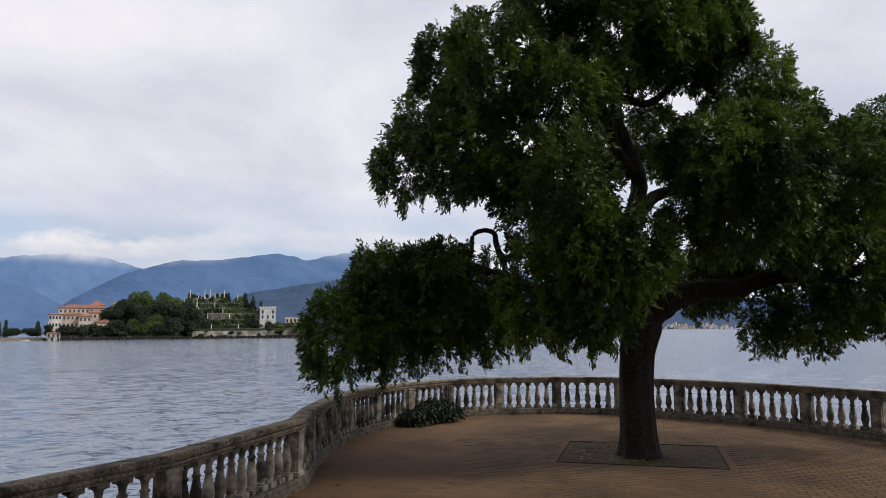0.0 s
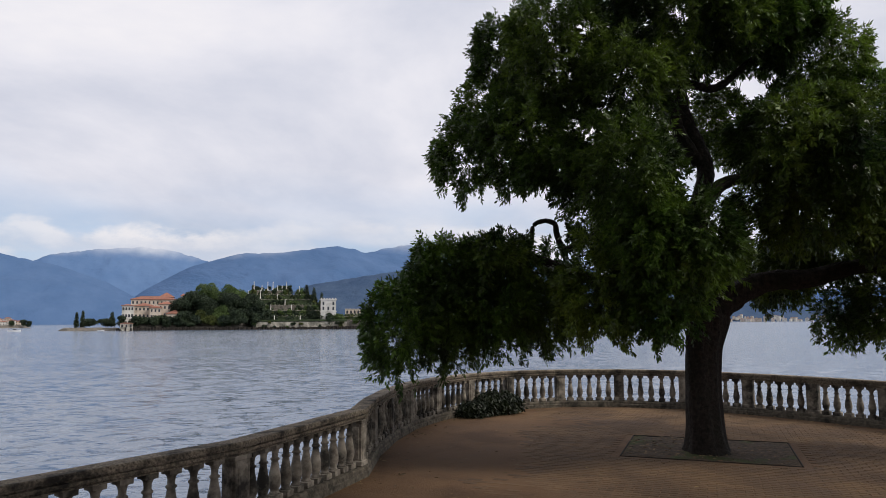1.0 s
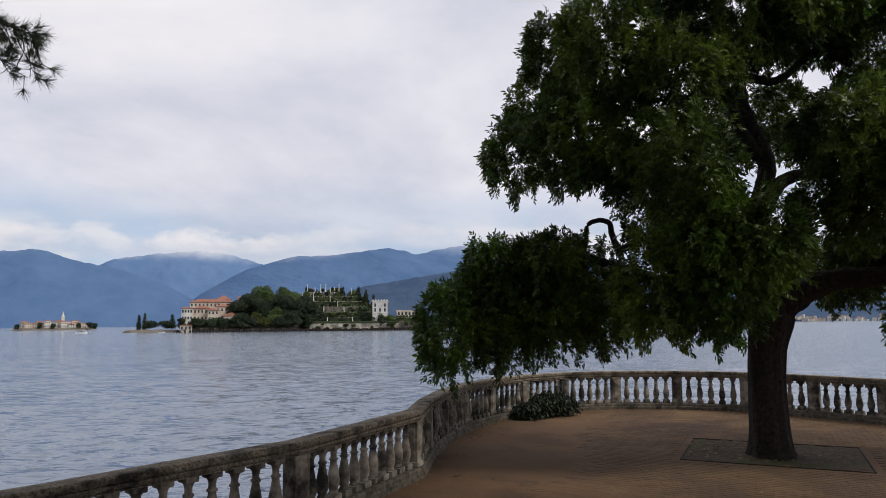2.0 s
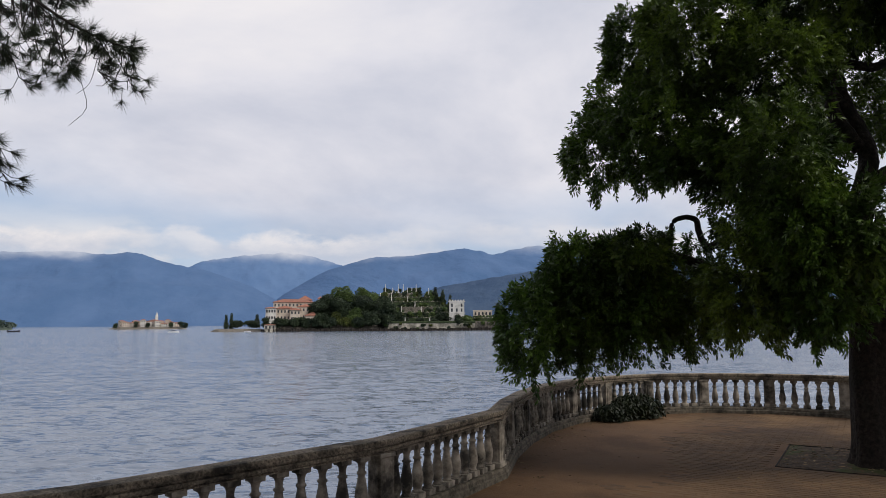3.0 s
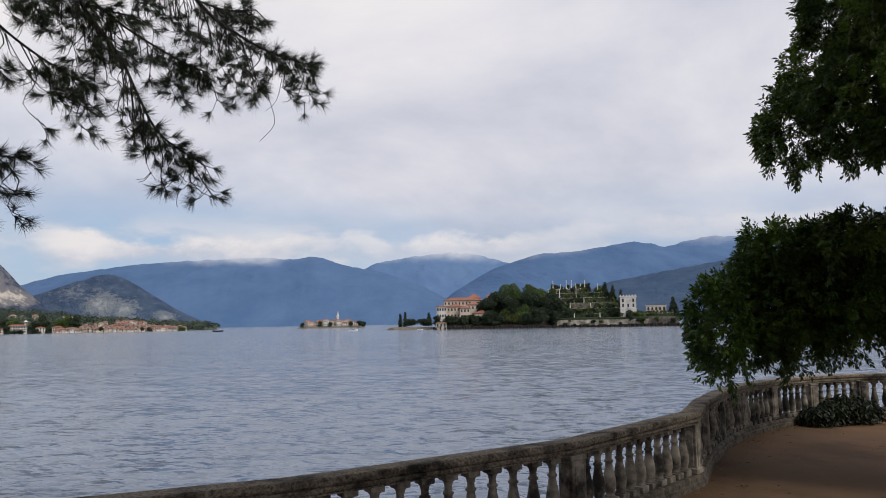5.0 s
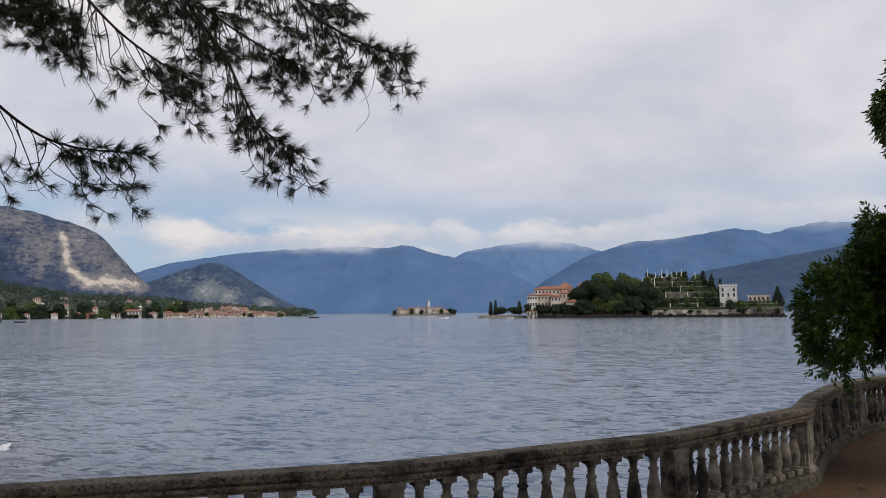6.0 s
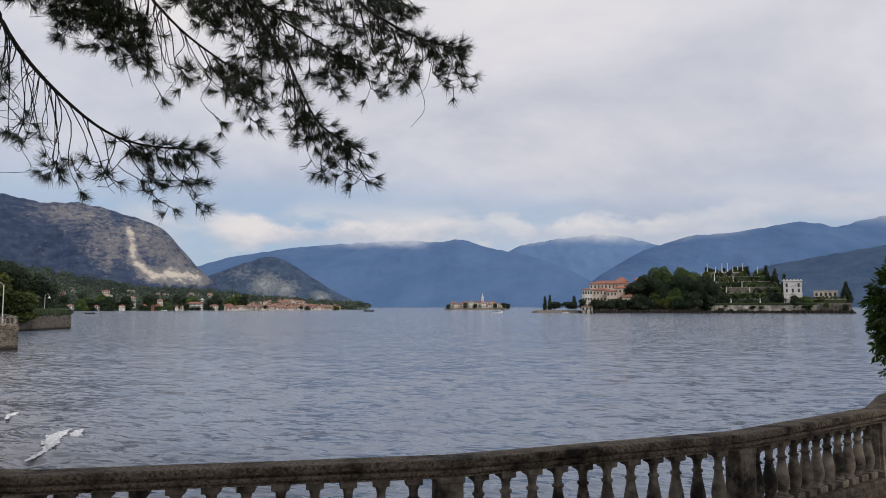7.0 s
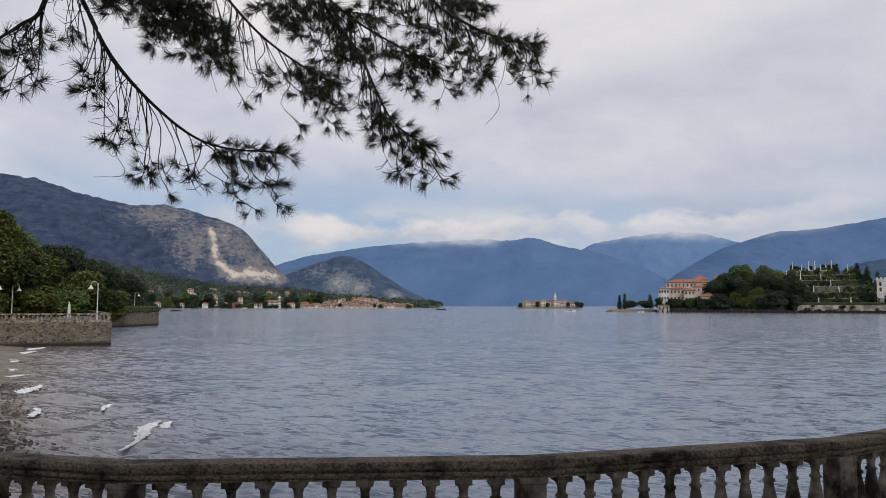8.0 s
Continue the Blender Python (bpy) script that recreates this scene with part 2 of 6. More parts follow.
# the wood colours are blued to carry the haze over the slope
QUARRY = rock_mat("haze-tinted wooded mountain with bare rock", (0.032, 0.052, 0.108), (0.070, 0.096, 0.155), (0.215, 0.21, 0.22), (0.66, 0.585, 0.50), 0.045, -66)
# woods and cliffs both cooled in colour for the hazy air before them
CRAG = rock_mat("haze-blue wooded hill with pale cliffs", (0.038, 0.064, 0.118), (0.074, 0.108, 0.165), (0.17, 0.19, 0.21), (0.36, 0.375, 0.38), 0.03, -53)
# the blue is the haze of distance, put into the base colours
FAR1 = mat("distant woods in haze blue", (0.074, 0.136, 0.255), (0.096, 0.162, 0.290), 0.006, 0.95, 0.4, 0.016, dist=30.0, spec=0.05, face=-30)
FAR2 = mat("distant woods in paler haze blue", (0.104, 0.178, 0.318), (0.128, 0.208, 0.352), 0.006, 0.95, 0.3, 0.016, dist=30.0, spec=0.05, face=-20)
# a nearer slope: green with some haze blue mixed into its colour
FAR3 = mat("wooded slope in blue-green haze tint", (0.042, 0.074, 0.135), (0.068, 0.104, 0.165), 0.012, 0.95, 0.7, 0.03, dist=15.0, spec=0.05, face=0)

# lake water: clear dark body under a glossy, rippled surface
LAKE = bpy.data.materials.new("rippled lake water")
LAKE.use_nodes = True
ln, ll = LAKE.node_tree.nodes, LAKE.node_tree.links
lb = ln["Principled BSDF"]
lb.inputs["Base Color"].default_value = (0.143, 0.178, 0.236, 1)
lb.inputs["Roughness"].default_value, lb.inputs["IOR"].default_value = 0.12, 1.38
lgeo = ln.new("ShaderNodeNewGeometry")
# sandy bottom showing through the shallows by the beach
lsh = ln.new("ShaderNodeAttribute")
lsh.attribute_name = "shallow"
lbed = ln.new("ShaderNodeMix")
lbed.data_type = "RGBA"
lbed.inputs[6].default_value, lbed.inputs[7].default_value = lb.inputs["Base Color"].default_value[:], (0.185, 0.155, 0.135, 1)
ll.new(lsh.outputs["Fac"], lbed.inputs[0])
ll.new(lbed.outputs[2], lb.inputs["Base Color"])


def waves(scale, stretch, detail, turn):
    """Ripples drawn out along their crests."""
    mp = ln.new("ShaderNodeMapping")
    mp.vector_type = "TEXTURE"
    mp.inputs["Scale"].default_value = (1.0, 1.0 / stretch, 1.0)
    mp.inputs["Rotation"].default_value = (0, 0, radians(turn))
    ll.new(lgeo.outputs["Position"], mp.inputs[0])
    t = ln.new("ShaderNodeTexNoise")
    t.inputs["Scale"].default_value, t.inputs["Detail"].default_value, t.inputs["Roughness"].default_value, t.inputs["Distortion"].default_value = scale, detail, 0.6, 0.5
    ll.new(mp.outputs[0], t.inputs["Vector"])
    return t.outputs["Color"]


# slopes of the ripples at four sizes, added to the surface's own slope
lslope = lgeo.outputs["Normal"]
for scale, stretch, detail, turn, steep in ((0.022, 3.0, 3.0, 20, 0.14), (0.22, 2.6, 2.0, 30, 0.40), (0.8, 3.2, 4.0, 24, 1.5), (2.4, 2.6, 4.0, 16, 1.25)):
    lc = ln.new("ShaderNodeVectorMath")
    lc.operation = "SUBTRACT"
    lc.inputs[1].default_value = (0.5, 0.5, 0.5)
    ll.new(waves(scale, stretch, detail, turn), lc.inputs[0])
    lm = ln.new("ShaderNodeVectorMath")
    lm.operation = "MULTIPLY_ADD"
    lm.inputs[1].default_value = (steep, steep, 0)
    ll.new(lc.outputs[0], lm.inputs[0])
    ll.new(lslope, lm.inputs[2])
    lslope = lm.outputs[0]
lnorm = ln.new("ShaderNodeVectorMath")
lnorm.operation = "NORMALIZE"
ll.new(lslope, lnorm.inputs[0])
lbump = lnorm.outputs[0]
ll.new(lbump, lb.inputs["Normal"])


def masonry_mat(name, c1, c2, joint, scale):
    """Rough squared stones with dark joints."""
    m = mat(name, c1, c2, 1.4, 0.95, 0.6, 8.0, (0.06, 0.055, 0.045), 0.35, dist=0.05)
    n, l = m.node_tree.nodes, m.node_tree.links
    b = n["Principled BSDF"]
    src = b.inputs["Base Color"].links[0].from_socket
    geo = n.new("ShaderNodeNewGeometry")
    mp = n.new("ShaderNodeMapping")
    mp.inputs["Scale"].default_value = (1.0, 1.0, 1.9)
    l.new(geo.outputs["Position"], mp.inputs[0])
    cells = []
    for feature in ("F1", "DISTANCE_TO_EDGE"):
        v = n.new("ShaderNodeTexVoronoi")
        v.feature = feature
        v.inputs["Scale"].default_value = scale
        l.new(mp.outputs[0], v.inputs["Vector"])
        cells.append(v)

    def fit_range(v_, lo, hi, to_lo, to_hi):
        r = n.new("ShaderNodeMapRange")
        for k, q in enumerate((lo, hi, to_lo, to_hi)):
            r.inputs[k + 1].default_value = q
        l.new(v_, r.inputs[0])
        return r.outputs[0]

    hsv = n.new("ShaderNodeHueSaturation")  # each stone its own tone
    one = n.new("ShaderNodeSeparateColor")
    l.new(cells[0].outputs["Color"], one.inputs[0])
    l.new(fit_range(one.outputs[0], 0.0, 1.0, 0.40, 1.25), hsv.inputs["Value"])
    l.new(src, hsv.inputs["Color"])
    x = n.new("ShaderNodeMix")
    x.data_type = "RGBA"
    l.new(fit_range(cells[1].outputs["Distance"], 0.02, 0.08, 0.0, 1.0), x.inputs[0])
    x.inputs[6].default_value = (*joint, 1)
    l.new(hsv.outputs[0], x.inputs[7])
    # wet algae along the waterline
    sp = n.new("ShaderNodeSeparateXYZ")
    l.new(geo.outputs["Position"], sp.inputs[0])
    y = n.new("ShaderNodeMix")
    y.data_type = "RGBA"
    l.new(fit_range(sp.outputs[2], WATER + 0.25, WATER + 0.6, 0.0, 1.0), y.inputs[0])
    y.inputs[6].default_value = (0.022, 0.02, 0.014, 1)
    l.new(x.outputs[2], y.inputs[7])
    l.new(y.outputs[2], b.inputs["Base Color"])
    return m


MASONRY = masonry_mat("rough quay masonry", (0.060, 0.049, 0.038), (0.17, 0.14, 0.105), (0.19, 0.165, 0.135), 2.5)


# ---- builders ----
def link_mesh(name, verts, faces, material, smooth=False):
    me = bpy.data.meshes.new(name)
    me.from_pydata([tuple(v) for v in verts], [], [tuple(f) for f in faces])
    me.materials.append(material)
    if smooth:
        me.polygons.foreach_set("use_smooth", [True] * len(me.polygons))
    me.update()
    return me


def bm_mesh(name, bm, material, smooth=False):
    bmesh.ops.recalc_face_normals(bm, faces=bm.faces[:])
    me = bpy.data.meshes.new(name)
    bm.to_mesh(me)
    bm.free()
    me.materials.append(material)
    if smooth:
        me.polygons.foreach_set("use_smooth", [True] * len(me.polygons))
    return me


def place(me, name, parent=None, m=None, label=""):
    ob = new(name, me)
    if parent:
        ob.parent = parent
    if m is not None:
        ob.matrix_basis = m
    if label:
        tagged(ob, label)
    return ob


def part(name, bm, material, parent, label="", smooth=False, m=None):
    return place(bm_mesh(name, bm, material, smooth), name, parent, m, label)


def thing(name, m, label, category, group="", kind=""):
    ob = new(name)
    ob.empty_display_size = 0.2
    ob.matrix_basis = m
    return tagged(ob, label, category, group, kind)


def box(bm, c, s, rz=0.0, taper=1.0, bevel=0.0):
    """A box with its middle at c; its top may be narrower."""
    made = bmesh.ops.create_cube(bm, size=1.0)["verts"]
    r = Matrix.Rotation(rz, 3, "Z")
    for v in made:
        k = taper if v.co.z > 0 else 1.0
        v.co = r @ Vector((v.co.x * s[0] * k, v.co.y * s[1] * k, v.co.z * s[2])) + Vector(c)
    if bevel:
        edges = {e for v in made for e in v.link_edges}
        bmesh.ops.bevel(bm, geom=list(edges), offset=bevel, segments=1, affect="EDGES", profile=0.5)
    return made


def lathe(bm, profile, seg=12, at=(0, 0, 0)):
    rings = []
    for r, z in profile:
        rings.append([bm.verts.new((at[0] + r * math.cos(2 * math.pi * i / seg), at[1] + r * math.sin(2 * math.pi * i / seg), at[2] + z)) for i in range(seg)])
    for a, b in zip(rings, rings[1:]):
        for i in range(seg):
            bm.faces.new((a[i], a[(i + 1) % seg], b[(i + 1) % seg], b[i]))
    bm.faces.new(rings[-1])
    bm.faces.new(rings[0][::-1])


def smooth_path(pts, n):
    """Catmull-Rom through the points."""
    p = [Vector(q) for q in pts]
    p = [p[0] * 2 - p[1]] + p + [p[-1] * 2 - p[-2]]
    out = []
    for i in range(1, len(p) - 2):
        for k in range(n):
            t = k / n
            out.append(0.5 * ((2 * p[i]) + (p[i + 1] - p[i - 1]) * t + (2 * p[i - 1] - 5 * p[i] + 4 * p[i + 1] - p[i + 2]) * t * t + (3 * p[i] - p[i - 1] - 3 * p[i + 1] + p[i + 2]) * t ** 3))
    out.append(p[-2])
    return out


def tube(bm, pts, r0, r1, seg=8, lump=0.0, rng=None):
    """A tapered, slightly uneven limb along the points."""
    pts = [Vector(p) for p in pts]
    rings = []
    for i, p in enumerate(pts):
        d = (pts[min(i + 1, len(pts) - 1)] - pts[max(i - 1, 0)]).normalized()
        a = d.orthogonal().normalized() if abs(d.z) > 0.9 else d.cross(Vector((0, 0, 1))).normalized()
        b = d.cross(a)
        t = i / max(1, len(pts) - 1)
        r = r0 + (r1 - r0) * t
        ring = []
        for k in range(seg):
            w = 2 * math.pi * k / seg
            rr = r * (1 + (rng.uniform(-lump, lump) if rng else 0))
            ring.append(bm.verts.new(p + a * math.cos(w) * rr + b * math.sin(w) * rr))
        rings.append(ring)
    for a, b in zip(rings, rings[1:]):
        for k in range(seg):
            bm.faces.new((a[k], a[(k + 1) % seg], b[(k + 1) % seg], b[k]))
    bm.faces.new(rings[-1])
    bm.faces.new(rings[0][::-1])


def sprays(rng, centre, radii, count, length, leaves, leaf, width, inner=0.3, droop=1.0, floor_z=None):
    """Hanging sprays of leaflets on and in an ellipsoid: vertices and quads."""
    u = rng.normal(size=(count, 3))
    u /= np.linalg.norm(u, axis=1, keepdims=True)
    r = np.where(rng.random(count) < inner, rng.random(count) ** 0.5 * 0.85, rng.uniform(0.78, 1.06, count))
    base = np.array(centre) + u * r[:, None] * np.array(radii)
    out = u.copy()
    out[:, 2] *= 0.5
    out += rng.normal(scale=0.35, size=out.shape)
    out /= np.linalg.norm(out, axis=1, keepdims=True)
    ln_ = length * rng.uniform(0.6, 1.25, count)
    t = (np.arange(leaves) + 0.6) / leaves
    p = base[:, None, :] + out[:, None, :] * (ln_[:, None] * t * 0.55)[:, :, None]
    p[:, :, 2] -= droop * ln_[:, None] * (t ** 1.6) * 0.8
    d = out[:, None, :] * 0.6 * (1 - t)[None, :, None] + np.array([0, 0, -0.9 * droop])
    side = np.cross(out, np.array([0, 0, 1.0]))
    side /= np.linalg.norm(side, axis=1, keepdims=True) + 1e-6
    sgn = np.where(np.arange(leaves) % 2 == 0, 1.0, -1.0)
    way = d + side[:, None, :] * sgn[None, :, None] * 0.75 + rng.normal(scale=0.3, size=(count, leaves, 3))
    way /= np.linalg.norm(way, axis=2, keepdims=True)
    nrm = np.cross(way, rng.normal(size=(count, leaves, 3)))
    nrm /= np.linalg.norm(nrm, axis=2, keepdims=True) + 1e-6
    ll_ = leaf * rng.uniform(0.65, 1.2, (count, leaves, 1))
    ww = width * rng.uniform(0.7, 1.2, (count, leaves, 1)) * 0.5
    q = np.stack([p, p + way * ll_ * 0.45 + nrm * ww, p + way * ll_, p + way * ll_ * 0.45 - nrm * ww], axis=2).reshape(-1, 4, 3)
    if floor_z is not None:
        q = q[q[:, :, 2].min(axis=1) > floor_z]
    return q.reshape(-1, 3), np.arange(len(q) * 4).reshape(-1, 4)


def tassels(rng, centre, radii, count, sprigs, leaves, leaf, width):
    """Drooping tassels of leafy sprigs hung on an ellipsoid: vertices and quads."""
    u = rng.normal(size=(count, 3))
    u /= np.linalg.norm(u, axis=1, keepdims=True)
    r = np.where(rng.random(count) < 0.25, rng.uniform(0.35, 0.8, count), rng.uniform(0.82, 1.02, count))
    root = np.array(centre) + u * r[:, None] * np.array(radii)
    out = u * np.array([1.0, 1.0, 0.55]) + rng.normal(scale=0.25, size=u.shape)
    out /= np.linalg.norm(out, axis=1, keepdims=True)
    hang = rng.uniform(0.12, 0.40, count)
    t = (np.arange(sprigs) + 0.5) / sprigs
    stem = root[:, None, :] + out[:, None, :] * (0.13 * np.sqrt(t))[None, :, None] + rng.normal(scale=0.035, size=(count, sprigs, 3))
    stem[:, :, 2] -= hang[:, None] * t[None, :] ** 1.5
    w = rng.normal(size=(count, sprigs, 3)) * 0.75 + out[:, None, :] * 1.1
    w[:, :, 2] -= 0.15 + 0.55 * t[None, :]
    w /= np.linalg.norm(w, axis=2, keepdims=True)
    side = np.cross(w, rng.normal(size=w.shape))
    side /= np.linalg.norm(side, axis=2, keepdims=True) + 1e-6
    k = (np.arange(leaves) + 0.5) / leaves
    sgn = np.where(np.arange(leaves) % 2 == 0, 1.0, -1.0)
    p = stem[:, :, None, :] + w[:, :, None, :] * (0.11 * k)[None, None, :, None]
    way = w[:, :, None, :] * (0.55 + 0.6 * k)[None, None, :, None] + side[:, :, None, :] * (sgn * (1.05 - 0.8 * k))[None, None, :, None] + rng.normal(scale=0.2, size=p.shape)
    way[..., 2] -= 0.28
    way /= np.linalg.norm(way, axis=3, keepdims=True)
    flat_ = np.cross(w, side)[:, :, None, :] + rng.normal(scale=0.35, size=p.shape)
    nrm = np.cross(way, flat_)
    nrm /= np.linalg.norm(nrm, axis=3, keepdims=True) + 1e-6
    ln_ = leaf * rng.uniform(0.7, 1.2, p.shape[:3] + (1,))
    ww = width * rng.uniform(0.75, 1.2, p.shape[:3] + (1,)) * 0.5
    q = np.stack([p, p + way * ln_ * 0.5 + nrm * ww, p + way * ln_, p + way * ln_ * 0.5 - nrm * ww], axis=3).reshape(-1, 4, 3)
    return q.reshape(-1, 3), np.arange(len(q) * 4).reshape(-1, 4)


def quad_mesh(name, verts, faces, material):
    me = bpy.data.meshes.new(name)
    nv, nf = len(verts), len(faces)
    k = faces.shape[1]
    me.vertices.add(nv)
    me.vertices.foreach_set("co", np.asarray(verts, dtype=np.float32).ravel())
    me.loops.add(nf * k)
    me.loops.foreach_set("vertex_index", np.asarray(faces, dtype=np.int32).ravel())
    me.polygons.add(nf)
    me.polygons.foreach_set("loop_start", np.arange(0, nf * k, k, dtype=np.int32))
    me.polygons.foreach_set("loop_total", np.full(nf, k, dtype=np.int32))
    me.update(calc_edges=True)
    me.materials.append(material)
    return me


def polar(az, r, z=0.0):
    """A place by its bearing from the terrace (degrees, right is plus) and its distance."""
    return Vector((r * math.sin(radians(az)), r * math.cos(radians(az)), z))


def facing(az, r, z=0.0, turn=0.0):
    p = polar(az, r, z)
    return pose(p.x, p.y, p.z, 0, 0, -az + turn)


# ---- lake ----
EDGE = [(-14.0, 2.2), (-20.0, 4.2), (-25.2, 5.6), (-33.0, 7.0), (-40.6, 8.8), (-52.0, 12.0), (-66.0, 15.5), (-86.0, 19.5)]
azs = np.radians(np.concatenate([np.linspace(-96, 60, 560), np.linspace(66, 258, 33)]))
rr = 3.0 * 1.0125 ** np.arange(0, 597)
rr[-1] = 4990.0
A, R = np.meshgrid(azs, rr)
X, Y = R * np.sin(A), R * np.cos(A)
Z = np.zeros_like(X)
wv = np.random.default_rng(3)
ex_, ey_ = [q[0] for q in EDGE][::-1], [q[1] for q in EDGE][::-1]
shallow = np.clip(1 - (Y - np.interp(X, ex_, ey_)) / (3.0 + 0.16 * np.clip(-X, 0, 100)), 0, 1) * np.clip((-8 - X) / 8, 0, 1) * np.clip((X + 115) / 30, 0, 1)
for lam in np.geomspace(0.6, 4.0, 34):
    d = radians(110) + wv.normal(scale=0.95)
    k = 2 * math.pi / lam
    keep = np.clip((lam / (0.0125 * R) - 2.2) / 2.0, 0, 1)
    calm = 0.8 + 0.3 * np.sin(X / 31 + Y / 55 + wv.uniform(0, 6)) * np.sin(Y / 43 - X / 70 + wv.uniform(0, 6))
    Z += (1 + 1.3 * shallow) * keep * calm * 0.0044 * lam ** 0.8 * np.sin(k * (X * math.cos(d) + Y * math.sin(d)) + wv.uniform(0, 6.28) + 0.9 * np.sin(X / (lam * 2.7) + wv.uniform(0, 6)))
Z -= 0.25 * np.abs(Z)
na_, nr_ = len(azs), len(rr)
idx = np.arange(na_ * nr_).reshape(nr_, na_)
nxt = np.roll(idx, -1, axis=1)
quads = np.stack([idx[:-1], nxt[:-1], nxt[1:], idx[1:]], axis=2).reshape(-1, 4)[:, ::-1]
me = quad_mesh("water", np.stack([X, Y, WATER + Z], axis=2).reshape(-1, 3), quads, LAKE)
me.polygons.foreach_set("use_smooth", [True] * len(me.polygons))
me.attributes.new("shallow", "FLOAT", "POINT").data.foreach_set("value", shallow.ravel())
tagged(place(me, "water"), "rippled blue-grey lake water under a cloudy sky", "lake", kind="structure")

# ---- terrace ----
# front line of the balustrade, from the near end round the lookout
LINE = [(-12.9, 0.15), (-10.2, 0.1), (-7.75, 0.55), (-5.66, 1.93), (-3.78, 4.15), (-2.45, 6.62), (-1.78, 9.1), (-1.86, 10.42), (-1.82, 11.74), (-1.65, 13.02), (-1.27, 14.2), (-0.66, 15.22),
        (0.16, 16.02), (1.3, 16.5), (2.62, 16.6), (3.95, 16.22), (5.03, 15.4), (5.95, 14.5), (6.78, 13.5), (7.42, 12.36), (7.84, 11.1), (8.05, 9.8), (8.1, 8.48), (8.0, 7.16)]
LONG = 6  # the first bays are long ones


def mitres(line, closed=False):
    out = []
    for i, p in enumerate(line):
        a = Vector(line[max(i - 1, 0)])
        b = Vector(line[min(i + 1, len(line) - 1)])
        p = Vector(p)
        d1 = (p - a).normalized() if i else (b - p).normalized()
        d2 = (b - p).normalized() if i < len(line) - 1 else d1
        n1, n2 = Vector((d1.y, -d1.x)), Vector((d2.y, -d2.x))
        m_ = (n1 + n2).normalized()
        out.append(m_ / max(0.4, m_.dot(n1)))
    return out


MITRE = mitres(LINE)
HALF = 0.108


def run(name, i, profile, material, parent):
    """One straight piece of a moulding between two piers; the profile gives (towards the terrace, height)."""
    bm = bmesh.new()
    rings = []
    steps = 6
    for k in range(steps + 1):
        t = k / steps
        a, b = Vector(LINE[i]), Vector(LINE[i + 1])
        m_ = MITRE[i].lerp(MITRE[i + 1], t)
        c = a.lerp(b, t) - m_ * HALF
        gap_ = 0.0015 * (1 if k == 0 else -1 if k == steps else 0)
        c += (b - a).normalized() * gap_
        wob = 0.0035
        rings.append([bm.verts.new((c.x + m_.x * o, c.y + m_.y * o, z + noise.noise((c.x * 2, c.y * 2, z * 9)) * wob)) for o, z in profile])
    n = len(profile)
    for a, b in zip(rings, rings[1:]):
        for k in range(n):
            bm.faces.new((a[k], a[(k + 1) % n], b[(k + 1) % n], b[k]))
    bm.faces.new(rings[0])
    bm.faces.new(rings[-1][::-1])
    return part(name, bm, material, parent)


balustrade = thing("balustrade", pose(0, 0, 0), "weathered grey stone balustrade with bulbous balusters round the terrace", "balustrade", kind="structure")
COPE = [(-0.072, 0.705), (-0.072, 0.732), (-0.101, 0.738), (-0.101, 0.76), (-0.072, 0.766), (-0.072, 0.783), (-0.115, 0.787), (-0.115, 0.82), (-0.104, 0.833), (0.097, 0.836), (0.108, 0.822), (0.108, 0.786), (0.073, 0.782), (0.073, 0.766), (0.102, 0.761), (0.102, 0.736), (0.072, 0.731), (0.072, 0.72), (0.089, 0.716), (0.089, 0.705)]
BASE = [(-0.13, -0.02), (-0.13, 0.10), (-0.11, 0.13), (0.11, 0.13), (0.125, 0.105), (0.125, 0.07), (0.145, 0.06), (0.145, -0.02)]
for i in range(len(LINE) - 1):
    run("coping", i, COPE, COPING, balustrade)
    run("plinth", i, BASE, PLINTH, balustrade)

# a baluster: square foot, bulb, neck with a ring, square cap
bm = bmesh.new()
box(bm, (0, 0, 0.165), (0.135, 0.135, 0.07), bevel=0.008)
lathe(bm, [(0.05, 0.20), (0.056, 0.21), (0.042, 0.225), (0.05, 0.25), (0.062, 0.29), (0.066, 0.33), (0.061, 0.38), (0.049, 0.44), (0.038, 0.50), (0.034, 0.53), (0.047, 0.54), (0.047, 0.555), (0.033, 0.565), (0.032, 0.60), (0.04, 0.635), (0.056, 0.655)], 14)
box(bm, (0, 0, 0.682), (0.125, 0.125, 0.054), bevel=0.006)
BALUSTER = bm_mesh("baluster", bm, STONE)
for p in BALUSTER.polygons:
    p.use_smooth = len(p.vertices) == 4 and p.area < 0.002
bm = bmesh.new()
box(bm, (0, 0, 0.4175), (0.20, 0.17, 0.575), bevel=0.006)
box(bm, (0, 0, 0.165), (0.235, 0.20, 0.07), bevel=0.01)
box(bm, (0, 0, 0.685), (0.225, 0.19, 0.045), bevel=0.008)
for s in (-1, 1):
    box(bm, (0, s * 0.086, 0.42), (0.12, 0.012, 0.40), bevel=0.004)
    box(bm, (s * 0.101, 0, 0.42), (0.012, 0.10, 0.40), bevel=0.004)
PIER = bm_mesh("pier", bm, STONE)
rng = random.Random(4)
